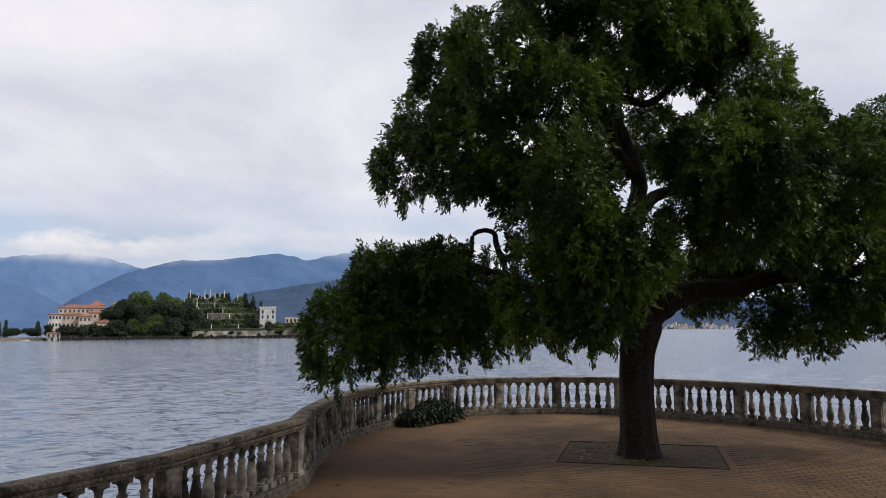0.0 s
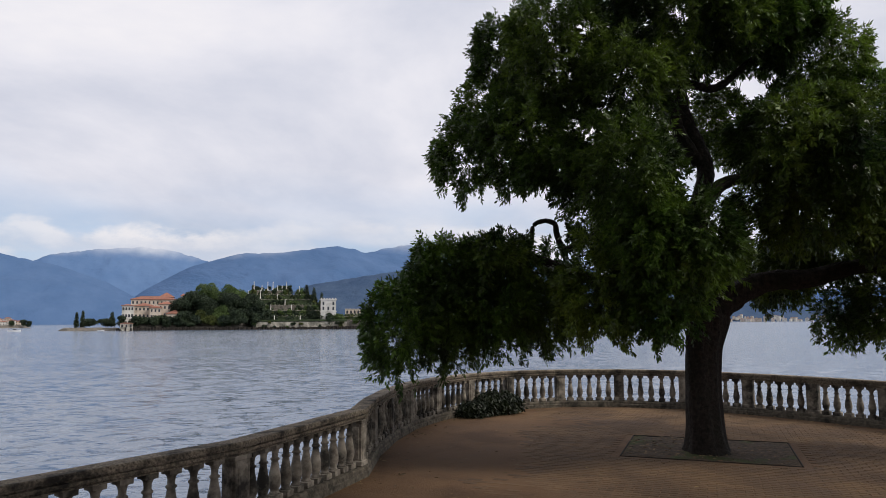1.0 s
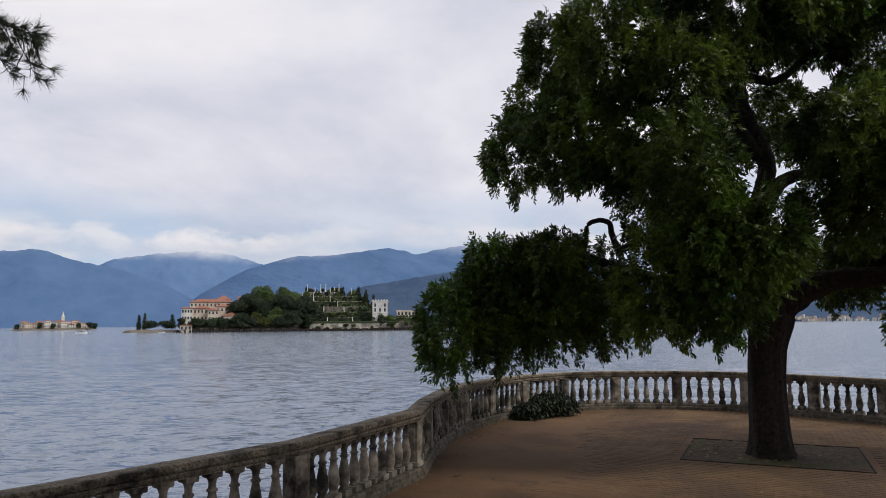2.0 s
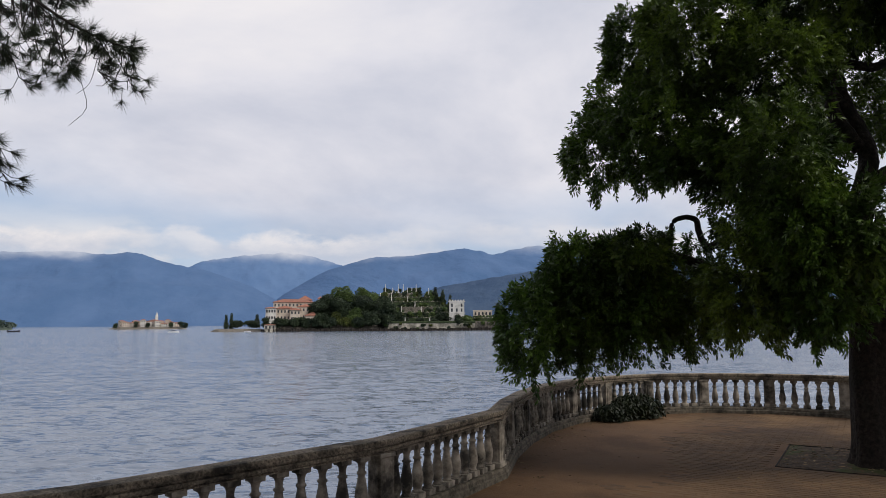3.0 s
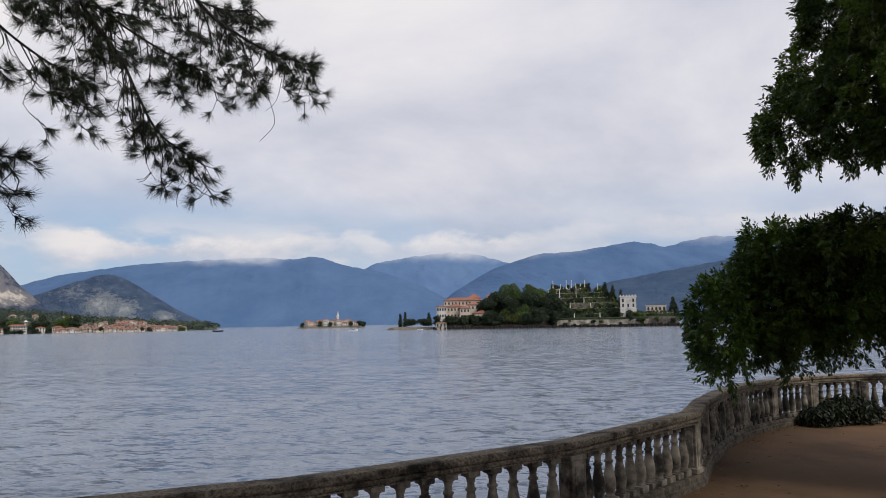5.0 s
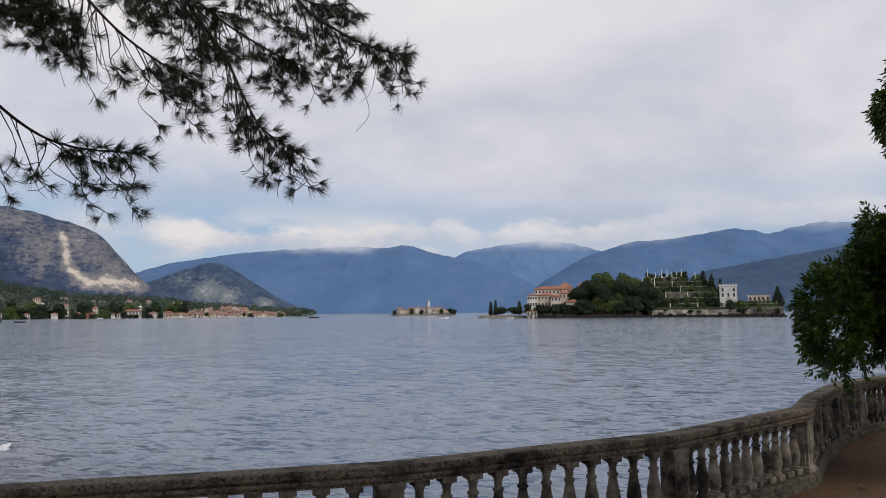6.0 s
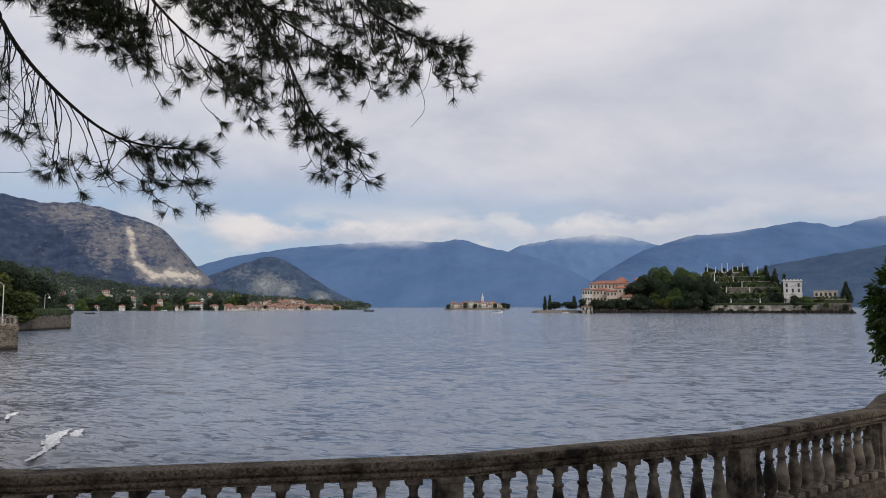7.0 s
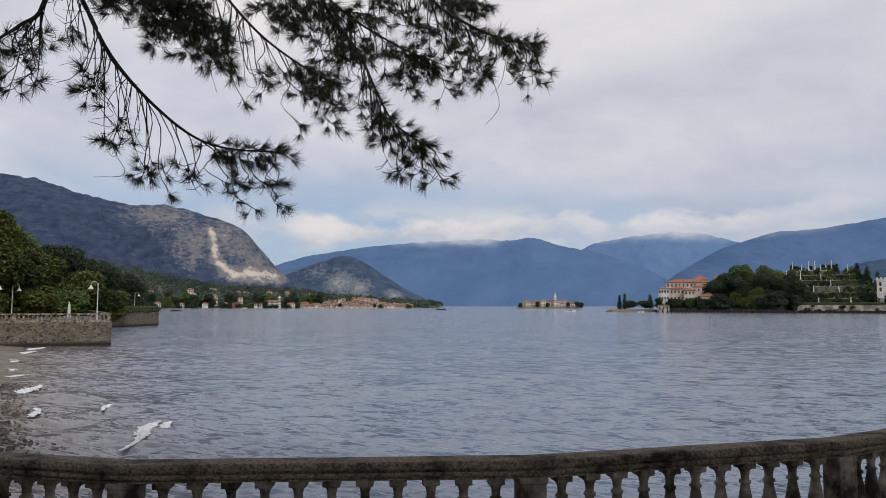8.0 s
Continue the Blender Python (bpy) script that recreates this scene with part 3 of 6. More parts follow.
for i, p in enumerate(LINE):
    c = Vector(p) - MITRE[i] * HALF
    a = Vector(LINE[max(i - 1, 0)])
    b = Vector(LINE[min(i + 1, len(LINE) - 1)])
    d = (b - a).normalized()
    place(PIER, "pier", balustrade, Matrix.Translation((c.x, c.y, 0)) @ Matrix.Rotation(math.atan2(d.y, d.x), 4, "Z"))
    if i == len(LINE) - 1:
        continue
    e = Vector(LINE[i + 1]) - MITRE[i + 1] * HALF
    seg = e - c
    n = 11 if i < LONG else 5
    for k in range(n):
        t = 0.135 / seg.length + (1 - 0.27 / seg.length) * (k + 0.5) / n
        q = c.lerp(e, t)
        place(BALUSTER, "baluster", balustrade, Matrix.Translation((q.x, q.y, 0)) @ Matrix.Rotation(math.atan2(seg.y, seg.x) + rng.choice((0, 1, 2, 3)) * math.pi / 2 + rng.uniform(-0.04, 0.04), 4, "Z"))

# terrace floor and its retaining wall
OUTER = [Vector(p) - m_ * (2 * HALF + 0.05) for p, m_ in zip(LINE, MITRE)]
bm = bmesh.new()
ring = [(p.x, p.y) for p in OUTER] + [(9.0, -9.0), (-14.5, -9.0)]
top = [bm.verts.new((x, y, -0.005)) for x, y in ring]
bot = [bm.verts.new((x, y, WATER - 1.0)) for x, y in ring]
bm.faces.new(top)
for i in range(len(ring)):
    j = (i + 1) % len(ring)
    bm.faces.new((top[i], bot[i], bot[j], top[j]))
floor = tagged(part("floor", bm, EARTH, None), "packed brown earth terrace floor above the lake", "floor", kind="structure")
# plain wall, never in view, added to close off light from behind
wall_back = bmesh.new()
box(wall_back, (-2.5, -8.8, 3.5), (24.0, 0.4, 7.04))
tagged(part("wall_south", wall_back, WALLBACK, None), "plain unseen wall added behind the terrace", "wall", kind="structure")

# tree pit, in line with the pavers
PIT = Matrix.Translation((3.06, 11.24, 0)) @ Matrix.Rotation(radians(-16.0), 4, "Z")
PW, PD = 1.17, 0.94
pit = thing("tree_pit", PIT, "square earth tree pit with a dark edging and patchy moss", "tree pit", kind="structure")
bm = bmesh.new()
nx, ny = 26, 22
grid = [[bm.verts.new((-PW + 2 * PW * i / nx, -PD + 2 * PD * j / ny, 0.004 + 0.02 * noise.noise((i * 0.5, j * 0.5, 2)) + 0.03 * math.exp(-((i - 13) ** 2 + (j - 10) ** 2) / 18))) for j in range(ny + 1)] for i in range(nx + 1)]
for i in range(nx):
    for j in range(ny):
        bm.faces.new((grid[i][j], grid[i + 1][j], grid[i + 1][j + 1], grid[i][j + 1]))
part("soil", bm, SOIL, pit, "dry brown soil with moss", smooth=True)
for c, s in (((0, PD + 0.02, 0.0), (2 * PW + 0.06, 0.022, 0.026)), ((0, -PD - 0.02, -0.006), (2 * PW + 0.06, 0.018, 0.022)), ((PW + 0.02, 0, -0.004), (0.02, 2 * PD, 0.024)), ((-PW - 0.02, 0, -0.004), (0.02, 2 * PD, 0.024))):
    bm = bmesh.new()
    box(bm, c, s, bevel=0.006)
    part("edging", bm, KERB, pit)

# ---- the big drooping tree ----
tree = thing("weeping_tree", pose(3.0, 11.0, 0), "old drooping green tree with a dark twisted trunk in a pit", "tree")
TREE_IN = Matrix.Translation((-3.0, -11.0, 0))
rng = random.Random(11)


def limb(name, pts, r0, r1, n=6, seg=10, lump=0.10):
    bm = bmesh.new()
    tube(bm, [TREE_IN @ p for p in smooth_path(pts, n)], r0, r1, seg, lump, rng)
    return part(name, bm, BARK, tree, smooth=True)


bm = bmesh.new()
tr = [(2.99, 11.0, -0.03), (2.98, 11.0, 0.10), (2.97, 11.0, 0.35), (2.96, 11.0, 0.92), (2.98, 11.0, 1.5), (3.05, 11.0, 1.95), (3.0, 11.0, 2.4), (2.95, 11.0, 2.95), (2.92, 11.0, 3.5)]
rad = [0.36, 0.295, 0.26, 0.24, 0.245, 0.30, 0.24, 0.19, 0.17]
pts = [TREE_IN @ p for p in smooth_path(tr, 10)]
rings = []
for i, p in enumerate(pts):
    k = i / 10
    j = min(int(k), len(rad) - 2)
    r = rad[j] + (rad[j + 1] - rad[j]) * (k - j)
    seg = 56
    ring = []
    for s in range(seg):
        w = 2 * math.pi * s / seg
        rr = r * (1 + 0.06 * math.sin(3 * w + 0.4 * k) + 0.05 * math.sin(7 * w + 0.7 * k) + 0.035 * abs(math.sin(9.5 * w + 1.1 * noise.noise((w, p.z * 2.2, 3)) + 0.3 * k)) + 0.04 * noise.noise((math.cos(w) * 4, math.sin(w) * 4, p.z * 1.5)))
        ring.append(bm.verts.new((p.x + rr * math.cos(w), p.y + rr * math.sin(w), p.z)))
    rings.append(ring)
for a, b in zip(rings, rings[1:]):
    for s in range(seg):
        bm.faces.new((a[s], a[(s + 1) % seg], b[(s + 1) % seg], b[s]))
bm.faces.new(rings[-1])
part("trunk", bm, BARK, tree, "dark ridged trunk", smooth=True)
limb("limb", [(3.05, 11.0, 1.95), (3.45, 10.95, 2.3), (3.9, 10.9, 2.52), (4.47, 10.8, 2.55), (5.13, 10.7, 2.71), (5.94, 10.6, 2.72), (6.9, 10.5, 2.95)], 0.21, 0.07)
limb("limb", [(2.95, 11.0, 1.9), (2.55, 10.9, 2.12), (2.21, 10.8, 2.24), (1.68, 10.7, 2.42), (1.0, 10.8, 2.7), (0.2, 10.9, 3.0), (-0.7, 10.8, 2.95)], 0.15, 0.04)
limb("limb", [(2.93, 11.0, 3.4), (3.05, 11.1, 3.75), (3.19, 11.2, 4.3), (3.0, 11.3, 5.0), (2.91, 11.4, 5.6), (3.04, 11.4, 6.5), (3.4, 11.4, 7.6)], 0.17, 0.06)
limb("limb", [(2.95, 11.0, 3.3), (3.2, 11.0, 3.85), (3.5, 11.0, 4.08), (3.9, 10.9, 4.1), (4.7, 10.6, 4.4), (5.8, 10.5, 4.6)], 0.13, 0.04)
limb("limb", [(2.92, 11.05, 3.2), (2.5, 11.1, 3.45), (1.9, 11.1, 3.3), (1.35, 11.4, 3.28), (1.02, 11.6, 3.1), (0.9, 11.68, 3.35), (0.86, 11.7, 3.55), (0.68, 11.7, 3.6), (0.5, 11.7, 3.5), (0.47, 11.6, 3.15), (0.3, 11.4, 2.9)], 0.075, 0.026)
limb("limb", [(3.1, 11.2, 4.4), (2.82, 11.2, 4.9), (2.74, 11.2, 5.35), (2.95, 11.2, 5.68), (3.4, 11.2, 5.62), (3.9, 11.3, 6.0), (4.6, 11.3, 6.6)], 0.11, 0.04)
limb("limb", [(2.9, 11.0, 3.5), (2.3, 10.9, 4.3), (1.6, 10.8, 4.9), (0.9, 10.9, 5.2), (0.1, 11.1, 5.0), (-0.5, 11.2, 4.8)], 0.11, 0.03)
limb("limb", [(3.0, 11.3, 5.0), (2.3, 11.2, 5.9), (1.5, 11.0, 6.4), (0.7, 10.9, 6.5)], 0.09, 0.03)
limb("limb", [(4.7, 10.6, 4.4), (5.2, 11.0, 4.8), (5.9, 11.0, 4.9), (7.0, 11.1, 4.8), (8.0, 11.5, 5.0)], 0.06, 0.03)
limb("limb", [(5.94, 10.6, 2.72), (6.6, 10.5, 3.4), (7.3, 10.4, 4.0)], 0.07, 0.03)

# clumps of foliage: middle, half width, half height
LOW = [(0.82, 11.6, 3.12, 0.16, 0.12), (1.32, 10.8, 3.34, 0.30, 0.34), (-0.95, 10.7, 2.72, 0.5, 0.5), (0.0, 10.6, 2.90, 0.46, 0.34), (-1.50, 10.40, 1.90, 0.49, 0.66), (-0.86, 10.80, 2.20, 0.56, 0.86), (-0.17, 10.90, 2.38, 0.61, 0.96), (0.59, 11.40, 2.22, 0.60, 0.62), (1.40, 9.90, 2.50, 0.58, 0.74), (2.06, 9.70, 2.36, 0.59, 0.56), (1.93, 9.30, 3.05, 0.52, 0.67),
       (2.45, 9.20, 2.98, 0.50, 0.58), (3.77, 10.20, 3.55, 0.49, 0.45), (4.17, 9.60, 3.46, 0.60, 0.42), (5.20, 9.80, 3.36, 0.60, 0.46), (5.99, 10.00, 2.62, 0.50, 0.70), (5.05, 11.20, 2.02, 0.30, 0.28), (5.35, 11.60, 3.02, 0.55, 0.40), (4.65, 11.50, 3.05, 0.40, 0.30), (4.52, 12.60, 2.80, 0.81, 0.46), (5.56, 10.60, 2.18, 0.51, 0.38), (7.28, 10.60, 2.5, 0.68, 0.80)]
MID = [(-0.58, 11.20, 4.70, 0.47, 0.62), (-0.21, 11.60, 5.46, 0.47, 0.65), (0.28, 10.60, 4.80, 0.62, 0.74), (0.72, 10.20, 4.22, 0.48, 0.36), (1.28, 10.00, 4.22, 0.62, 0.60), (1.74, 9.40, 3.92, 0.60, 0.80), (1.85, 10.20, 5.42, 0.74, 0.74), (3.55, 12.40, 5.31, 0.80, 0.55),
       (3.58, 9.60, 4.38, 0.46, 0.42), (3.88, 9.30, 4.30, 0.67, 0.67), (4.43, 9.20, 4.12, 0.59, 0.74), (5.42, 10.80, 5.05, 0.56, 0.60), (5.59, 9.80, 4.05, 0.71, 0.68), (6.91, 10.80, 4.75, 0.69, 0.69), (7.45, 10.40, 3.95, 0.92, 1.35)]
TOP = [(0.18, 11.40, 6.43, 0.55, 0.80), (0.87, 10.60, 6.02, 0.85, 0.90), (2.98, 10.80, 6.64, 1.13, 0.80), (4.1, 11.20, 6.80, 0.95, 0.82), (4.95, 11.20, 6.0, 0.72, 0.68), (8.10, 11.60, 4.95, 1.05, 0.68), (2.05, 11.00, 7.71, 1.06, 0.80), (3.4, 11.40, 8.3, 1.2, 0.9), (4.55, 11.60, 7.35, 0.6, 0.8)]
nrng = np.random.default_rng(5)
for x, y, z, w, h in LOW + MID + TOP:
    area = 4 * math.pi * ((w * w + 2 * w * h) / 3)
    dep = w * 1.15
    w, h = w * 0.95, h * 0.97
    v, f = tassels(nrng, (x - 3.0, y - 11.0, z + 0.07), (w * 0.94, dep * 0.9, h * 0.92), int(area * (32 if z < 3.2 else 25)), 14, 8, 0.078, 0.027)
    place(quad_mesh("foliage_clump", v, f, LEAF), "foliage_clump", tree)

# ---- shrub at the foot of the balustrade ----
lobes_ = [sprays(nrng, c, r_, int(k * 1.3), 0.26, 10, 0.095, 0.038, inner=0.5, floor_z=-0.005)[0] for c, r_, k in (((-0.42, 0.0, 0.17), (0.36, 0.26, 0.19), 260), ((0.02, 0.04, 0.26), (0.34, 0.24, 0.27), 300), ((0.42, 0.02, 0.20), (0.30, 0.26, 0.30), 260))]
v = np.concatenate(lobes_)
f = np.arange(len(v)).reshape(-1, 4)
shrub = thing("shrub", pose(-0.28, 15.05, 0, 0, 0, 42), "low dark green shrub with drooping leaves beside the balustrade", "shrub")
place(quad_mesh("foliage", v, f, SHRUB), "foliage", shrub)
bm = bmesh.new()
for k in range(7):
    w = k * 0.9
    tube(bm, [(0.05 * math.cos(w), 0.04 * math.sin(w), -0.01), (0.2 * math.cos(w), 0.12 * math.sin(w), 0.25), (0.42 * math.cos(w), 0.2 * math.sin(w), 0.42)], 0.014, 0.005, 5)
part("stem", bm, BARK, shrub)


# ---- mountains and wooded shores ----
def relief(name, ridge, r_ridge, r_base, material, label, na=150, nr=26, rough=0.10, rocks=(), bumps=0.0, seed=1.0, foot=WATER - 1, power=0.85, gully=0.05, scree=()):
    """A wooded slope: rises from its shore to the ridge line (bearing, height angle) and falls away behind it."""
    az0, az1 = ridge[0][0], ridge[-1][0]
    bz = np.array([q[0] for q in ridge])
    be = np.array([q[1] for q in ridge])
    verts, rock = [], []
    rocks = list(rocks)
    for q0, q1 in zip(scree, scree[1:]):  # a pale band running from place to place
        rocks += [tuple(u + (v - u) * k / 6 for u, v in zip(q0, q1)) + (1.18,) for k in range(6)]
    rows_ = list(np.linspace(0, 1, nr)) + [1.15, 1.4]
    for i in range(na + 1):
        az = az0 + (az1 - az0) * i / na
        el = float(np.interp(az, bz, be))
        el_s = 0.25 * float(np.interp(az - 0.5, bz, be)) + 0.5 * el + 0.25 * float(np.interp(az + 0.5, bz, be))
        zr = 1.95 + math.tan(radians(el_s)) * r_ridge
        crest = zr * 0.018 * noise.fractal((az * 1.3, seed * 7, 0), 1.0, 2.0, 5)
        for t in rows_:
            r = r_base + (r_ridge - r_base) * t
            p = polar(az, r)
            if t <= 1:
                h = foot + (zr - foot) * t ** power + crest * t ** 7
                n1 = noise.ridged_multi_fractal((p.x / 420, p.y / 420, seed), 1.0, 2.1, 6, 1.0, 2.0) - 1.0
                h += n1 * rough * (zr - foot) * (t * (1 - t)) * 2.2
                n2 = noise.ridged_multi_fractal((az * r_ridge / 57.3 / 130, t * 1.6, seed + 4), 0.9, 2.1, 5, 1.0, 2.0) - 1.0
                h += n2 * gully * (zr - foot) * min(1.0, 3.2 * t * (1 - t))
                h += bumps * noise.noise((p.x / 9, p.y / 9, seed)) * min(1, t * 8)
            else:
                h = zr + crest - (t - 1) * (zr - foot) * 1.2
            verts.append((p.x, p.y, max(h, foot)))
            k = 0.0
            for a, e, wa, we, s in rocks:
                ee = math.degrees(math.atan2(h - 1.95, r))
                k = max(k, s * max(0.0, 1 - math.hypot((az - a) / wa, (ee - e) / we)) ** 0.85)
            rock.append(k)
    n = len(rows_)
    faces = [(i * n + j, (i + 1) * n + j, (i + 1) * n + j + 1, i * n + j + 1) for i in range(na) for j in range(n - 1)]
    me = link_mesh(name, verts, faces, material, True)
    if rocks:
        at = me.attributes.new("rock", "FLOAT", "POINT")
        at.data.foreach_set("value", rock)
    tagged(place(me, name), label, "mountain", kind="structure")
    return verts, n


relief("backdrop_mountain", [(-40, 3.0), (-36, 4.0), (-34.1, 4.9), (-31.1, 5.4), (-27.9, 5.7), (-25.6, 5.45), (-23.3, 4.7), (-19, 3.5)], 4850, 4300, FAR2, "pale haze-blue mountain capped by cloud", seed=3, nr=34, rough=0.12, gully=0.018)
relief("backdrop_mountain", [(-30.5, 0.3), (-29.2, 1.3), (-27.9, 2.4), (-24.7, 4.25), (-21.0, 5.4), (-18.0, 5.5), (-13.2, 6.15), (-11.0, 5.6), (-7.9, 5.4), (-3.7, 4.6), (2.9, 3.0), (10, 2.2), (20, 2.0), (34, 2.6), (44, 1.8)], 4400, 3300, FAR1, "haze-blue wooded mountain ridge across the lake", seed=5, na=230, nr=34, rough=0.12, gully=0.018)
relief("backdrop_mountain", [(-14, 4.6), (-11.0, 5.6), (-7.9, 6.25), (-3.7, 6.0), (2.9, 5.2), (8, 3.8)], 4800, 4420, FAR2, "haze-paled far ridge behind the lake", seed=6, na=90, nr=34, rough=0.12, gully=0.018)
relief("backdrop_mountain", [(-19, 1.5), (-15.6, 2.95), (-11.5, 3.65), (-5.9, 4.5), (-1.0, 4.6), (4.6, 3.9), (14, 2.5), (24, 1.2), (34, 1.6), (42, 1.0)], 3250, 2500, FAR3, "wooded hillside across the lake, haze-tinted blue-green", seed=8, na=220, nr=34, rough=0.12, gully=0.018)
relief("backdrop_mountain", [(-72, 1.0), (-66, 2.0), (-60.0, 3.0), (-57.4, 3.85), (-52.4, 4.7), (-49.2, 5.0), (-42.7, 5.4), (-41.3, 5.15), (-38.8, 5.5), (-36.8, 4.75), (-33.7, 4.2), (-30.2, 2.95), (-28.2, 1.8), (-26.9, 0.9), (-26, 0.1)], 4250, 3050, FAR1, "broad haze-blue wooded mountain behind the lake", seed=11, na=230, nr=34, rough=0.12, gully=0.018)
relief("backdrop_mountain", [(-63, 1.2), (-60.5, 1.8), (-59.1, 2.3), (-57.8, 2.8), (-56.0, 3.5), (-54.2, 4.05), (-52.9, 3.6), (-51.0, 2.35), (-49.2, 1.2), (-47.3, 0.3), (-46.6, 0.0)], 2300, 1900, CRAG, "dark wooded hill with pale cliffs, tinted haze blue", seed=13, na=220, nr=40, rough=0.2, gully=0.10, rocks=((-54.6, 1.7, 1.6, 1.5, 0.95), (-53.0, 1.3, 1.5, 1.1, 0.95), (-50.2, 0.8, 1.2, 0.6, 0.9), (-56.5, 2.6, 1.5, 1.2, 0.4)))
relief("backdrop_mountain", [(-100, 8.0), (-90, 9.6), (-84, 9.4), (-78.8, 9.0), (-76.7, 8.9), (-73.5, 7.95), (-70.0, 7.35), (-68.1, 7.6), (-66.0, 7.15), (-63.5, 6.45), (-62.2, 5.95), (-60.9, 4.45), (-59.6, 2.9), (-58.7, 2.1), (-57.5, 1.0), (-56.6, 0.1)], 2150, 1500, QUARRY, "haze-blue wooded mountain scarred by a pale rock quarry", seed=17, na=460, nr=64, rough=0.24, gully=0.10,
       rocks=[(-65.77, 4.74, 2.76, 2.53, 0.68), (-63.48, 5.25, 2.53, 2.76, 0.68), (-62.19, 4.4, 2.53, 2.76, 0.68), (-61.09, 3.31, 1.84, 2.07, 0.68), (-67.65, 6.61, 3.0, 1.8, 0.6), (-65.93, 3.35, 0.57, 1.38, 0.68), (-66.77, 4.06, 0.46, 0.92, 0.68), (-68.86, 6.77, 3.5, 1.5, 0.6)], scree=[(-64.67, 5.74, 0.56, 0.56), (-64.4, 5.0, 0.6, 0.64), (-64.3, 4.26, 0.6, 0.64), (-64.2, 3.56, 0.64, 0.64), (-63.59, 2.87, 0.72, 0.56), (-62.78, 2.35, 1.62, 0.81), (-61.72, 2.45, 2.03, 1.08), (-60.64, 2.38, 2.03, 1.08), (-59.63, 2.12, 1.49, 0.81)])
hill, hill_n = relief("backdrop_hill", [(-100, 6.0), (-86, 5.0), (-79, 4.3), (-76.6, 3.8), (-74.1, 3.3), (-71.8, 2.7), (-69.5, 2.2), (-67.5, 1.8), (-65, 1.4), (-63.4, 1.15), (-59.1, 0.95), (-54.6, 0.6), (-49.2, 0.2), (-46.5, -0.05)], 1500, 900, WOODS, "haze-paled green wooded shore hills with houses", seed=19, na=420, nr=44, bumps=7.0, rough=0.2)

# cloud lying along the mountain tops: a far curved veil, ragged above and below
CLOUD = bpy.data.materials.new("low cumulus cloud")
CLOUD.use_nodes = True
cn, cl = CLOUD.node_tree.nodes, CLOUD.node_tree.links
cn.remove(cn["Principled BSDF"])


def cnode(op, a, b):
    x = cn.new("ShaderNodeMath")
    x.operation, x.use_clamp = op, False
    for i, v in enumerate((a, b)):
        if isinstance(v, float):
            x.inputs[i].default_value = v
        else:
            cl.new(v, x.inputs[i])
    return x.outputs[0]


def cstep(v, lo, hi):
    x = cn.new("ShaderNodeMapRange")
    x.interpolation_type = "SMOOTHSTEP"
    x.inputs[1].default_value, x.inputs[2].default_value = lo, hi
    cl.new(v, x.inputs[0])
    return x.outputs[0]


def cattr(name):
    x = cn.new("ShaderNodeAttribute")
    x.attribute_name = name
    return x.outputs["Fac"]


cgeo = cn.new("ShaderNodeNewGeometry")
cmap = cn.new("ShaderNodeMapping")
cmap.inputs["Scale"].default_value = (0.0046, 0.0046, 0.0090)
cl.new(cgeo.outputs["Position"], cmap.inputs[0])
cnoise = cn.new("ShaderNodeTexNoise")
cnoise.inputs["Scale"].default_value, cnoise.inputs["Detail"].default_value, cnoise.inputs["Roughness"].default_value = 1.0, 9.0, 0.58
cl.new(cmap.outputs[0], cnoise.inputs["Vector"])
cdev = cnode("SUBTRACT", cnoise.outputs[0], 0.5)
cup = cstep(cnode("ADD", cattr("lift"), cnode("MULTIPLY", cdev, 0.6)), 0.06, 0.42)
cdown = cstep(cnode("ADD", cnode("SUBTRACT", 1.0, cattr("lift")), cnode("MULTIPLY", cdev, 1.25)), 0.12, 0.42)
calpha = cnode("MULTIPLY", cnode("MULTIPLY", cup, cdown), cattr("dens"))
ctone = cn.new("ShaderNodeMix")
ctone.data_type = "RGBA"
ctone.inputs[6].default_value, ctone.inputs[7].default_value = (0.50, 0.54, 0.64, 1), (0.80, 0.765, 0.77, 1)
cl.new(cstep(cnode("ADD", cattr("lift"), cnode("MULTIPLY", cdev, 1.2)), 0.15, 0.75), ctone.inputs[0])
cglow = cn.new("ShaderNodeEmission")
cl.new(ctone.outputs[2], cglow.inputs[0])
cclear = cn.new("ShaderNodeBsdfTransparent")
cmix = cn.new("ShaderNodeMixShader")
cl.new(calpha, cmix.inputs[0])
cl.new(cclear.outputs[0], cmix.inputs[1])
cl.new(cglow.outputs[0], cmix.inputs[2])
cl.new(cmix.outputs[0], cn["Material Output"].inputs[0])
BANK = ((-64, 4.2, 0.0), (-59.5, 4.2, 0.0), (-57, 4.2, 1.0), (-50, 4.3, 1.0), (-42, 4.4, 0.95), (-39.5, 4.9, 0.55), (-36, 4.7, 0.6), (-33, 4.4, 0.68), (-27, 4.4, 0.9), (-22, 4.6, 0.7), (-18, 5.0, 0.35), (-13, 5.7, 0.3), (-9, 5.5, 0.4), (-2, 5.2, 0.5), (6, 4.2, 0.4), (14, 3.5, 0.0))
verts, lift, dens = [], [], []
CN, CR = 150, 2600.0
for i in range(CN + 1):
    az = -64 + 78 * i / CN
    b0 = float(np.interp(az, [q[0] for q in BANK], [q[1] for q in BANK]))
    for j in range(7):
        p = polar(az, CR, 1.95 + CR * math.tan(radians(b0 + 3.3 * j / 6)))
        verts.append(p)
        lift.append(j / 6)
        dens.append(float(np.interp(az, [q[0] for q in BANK], [q[2] for q in BANK])))
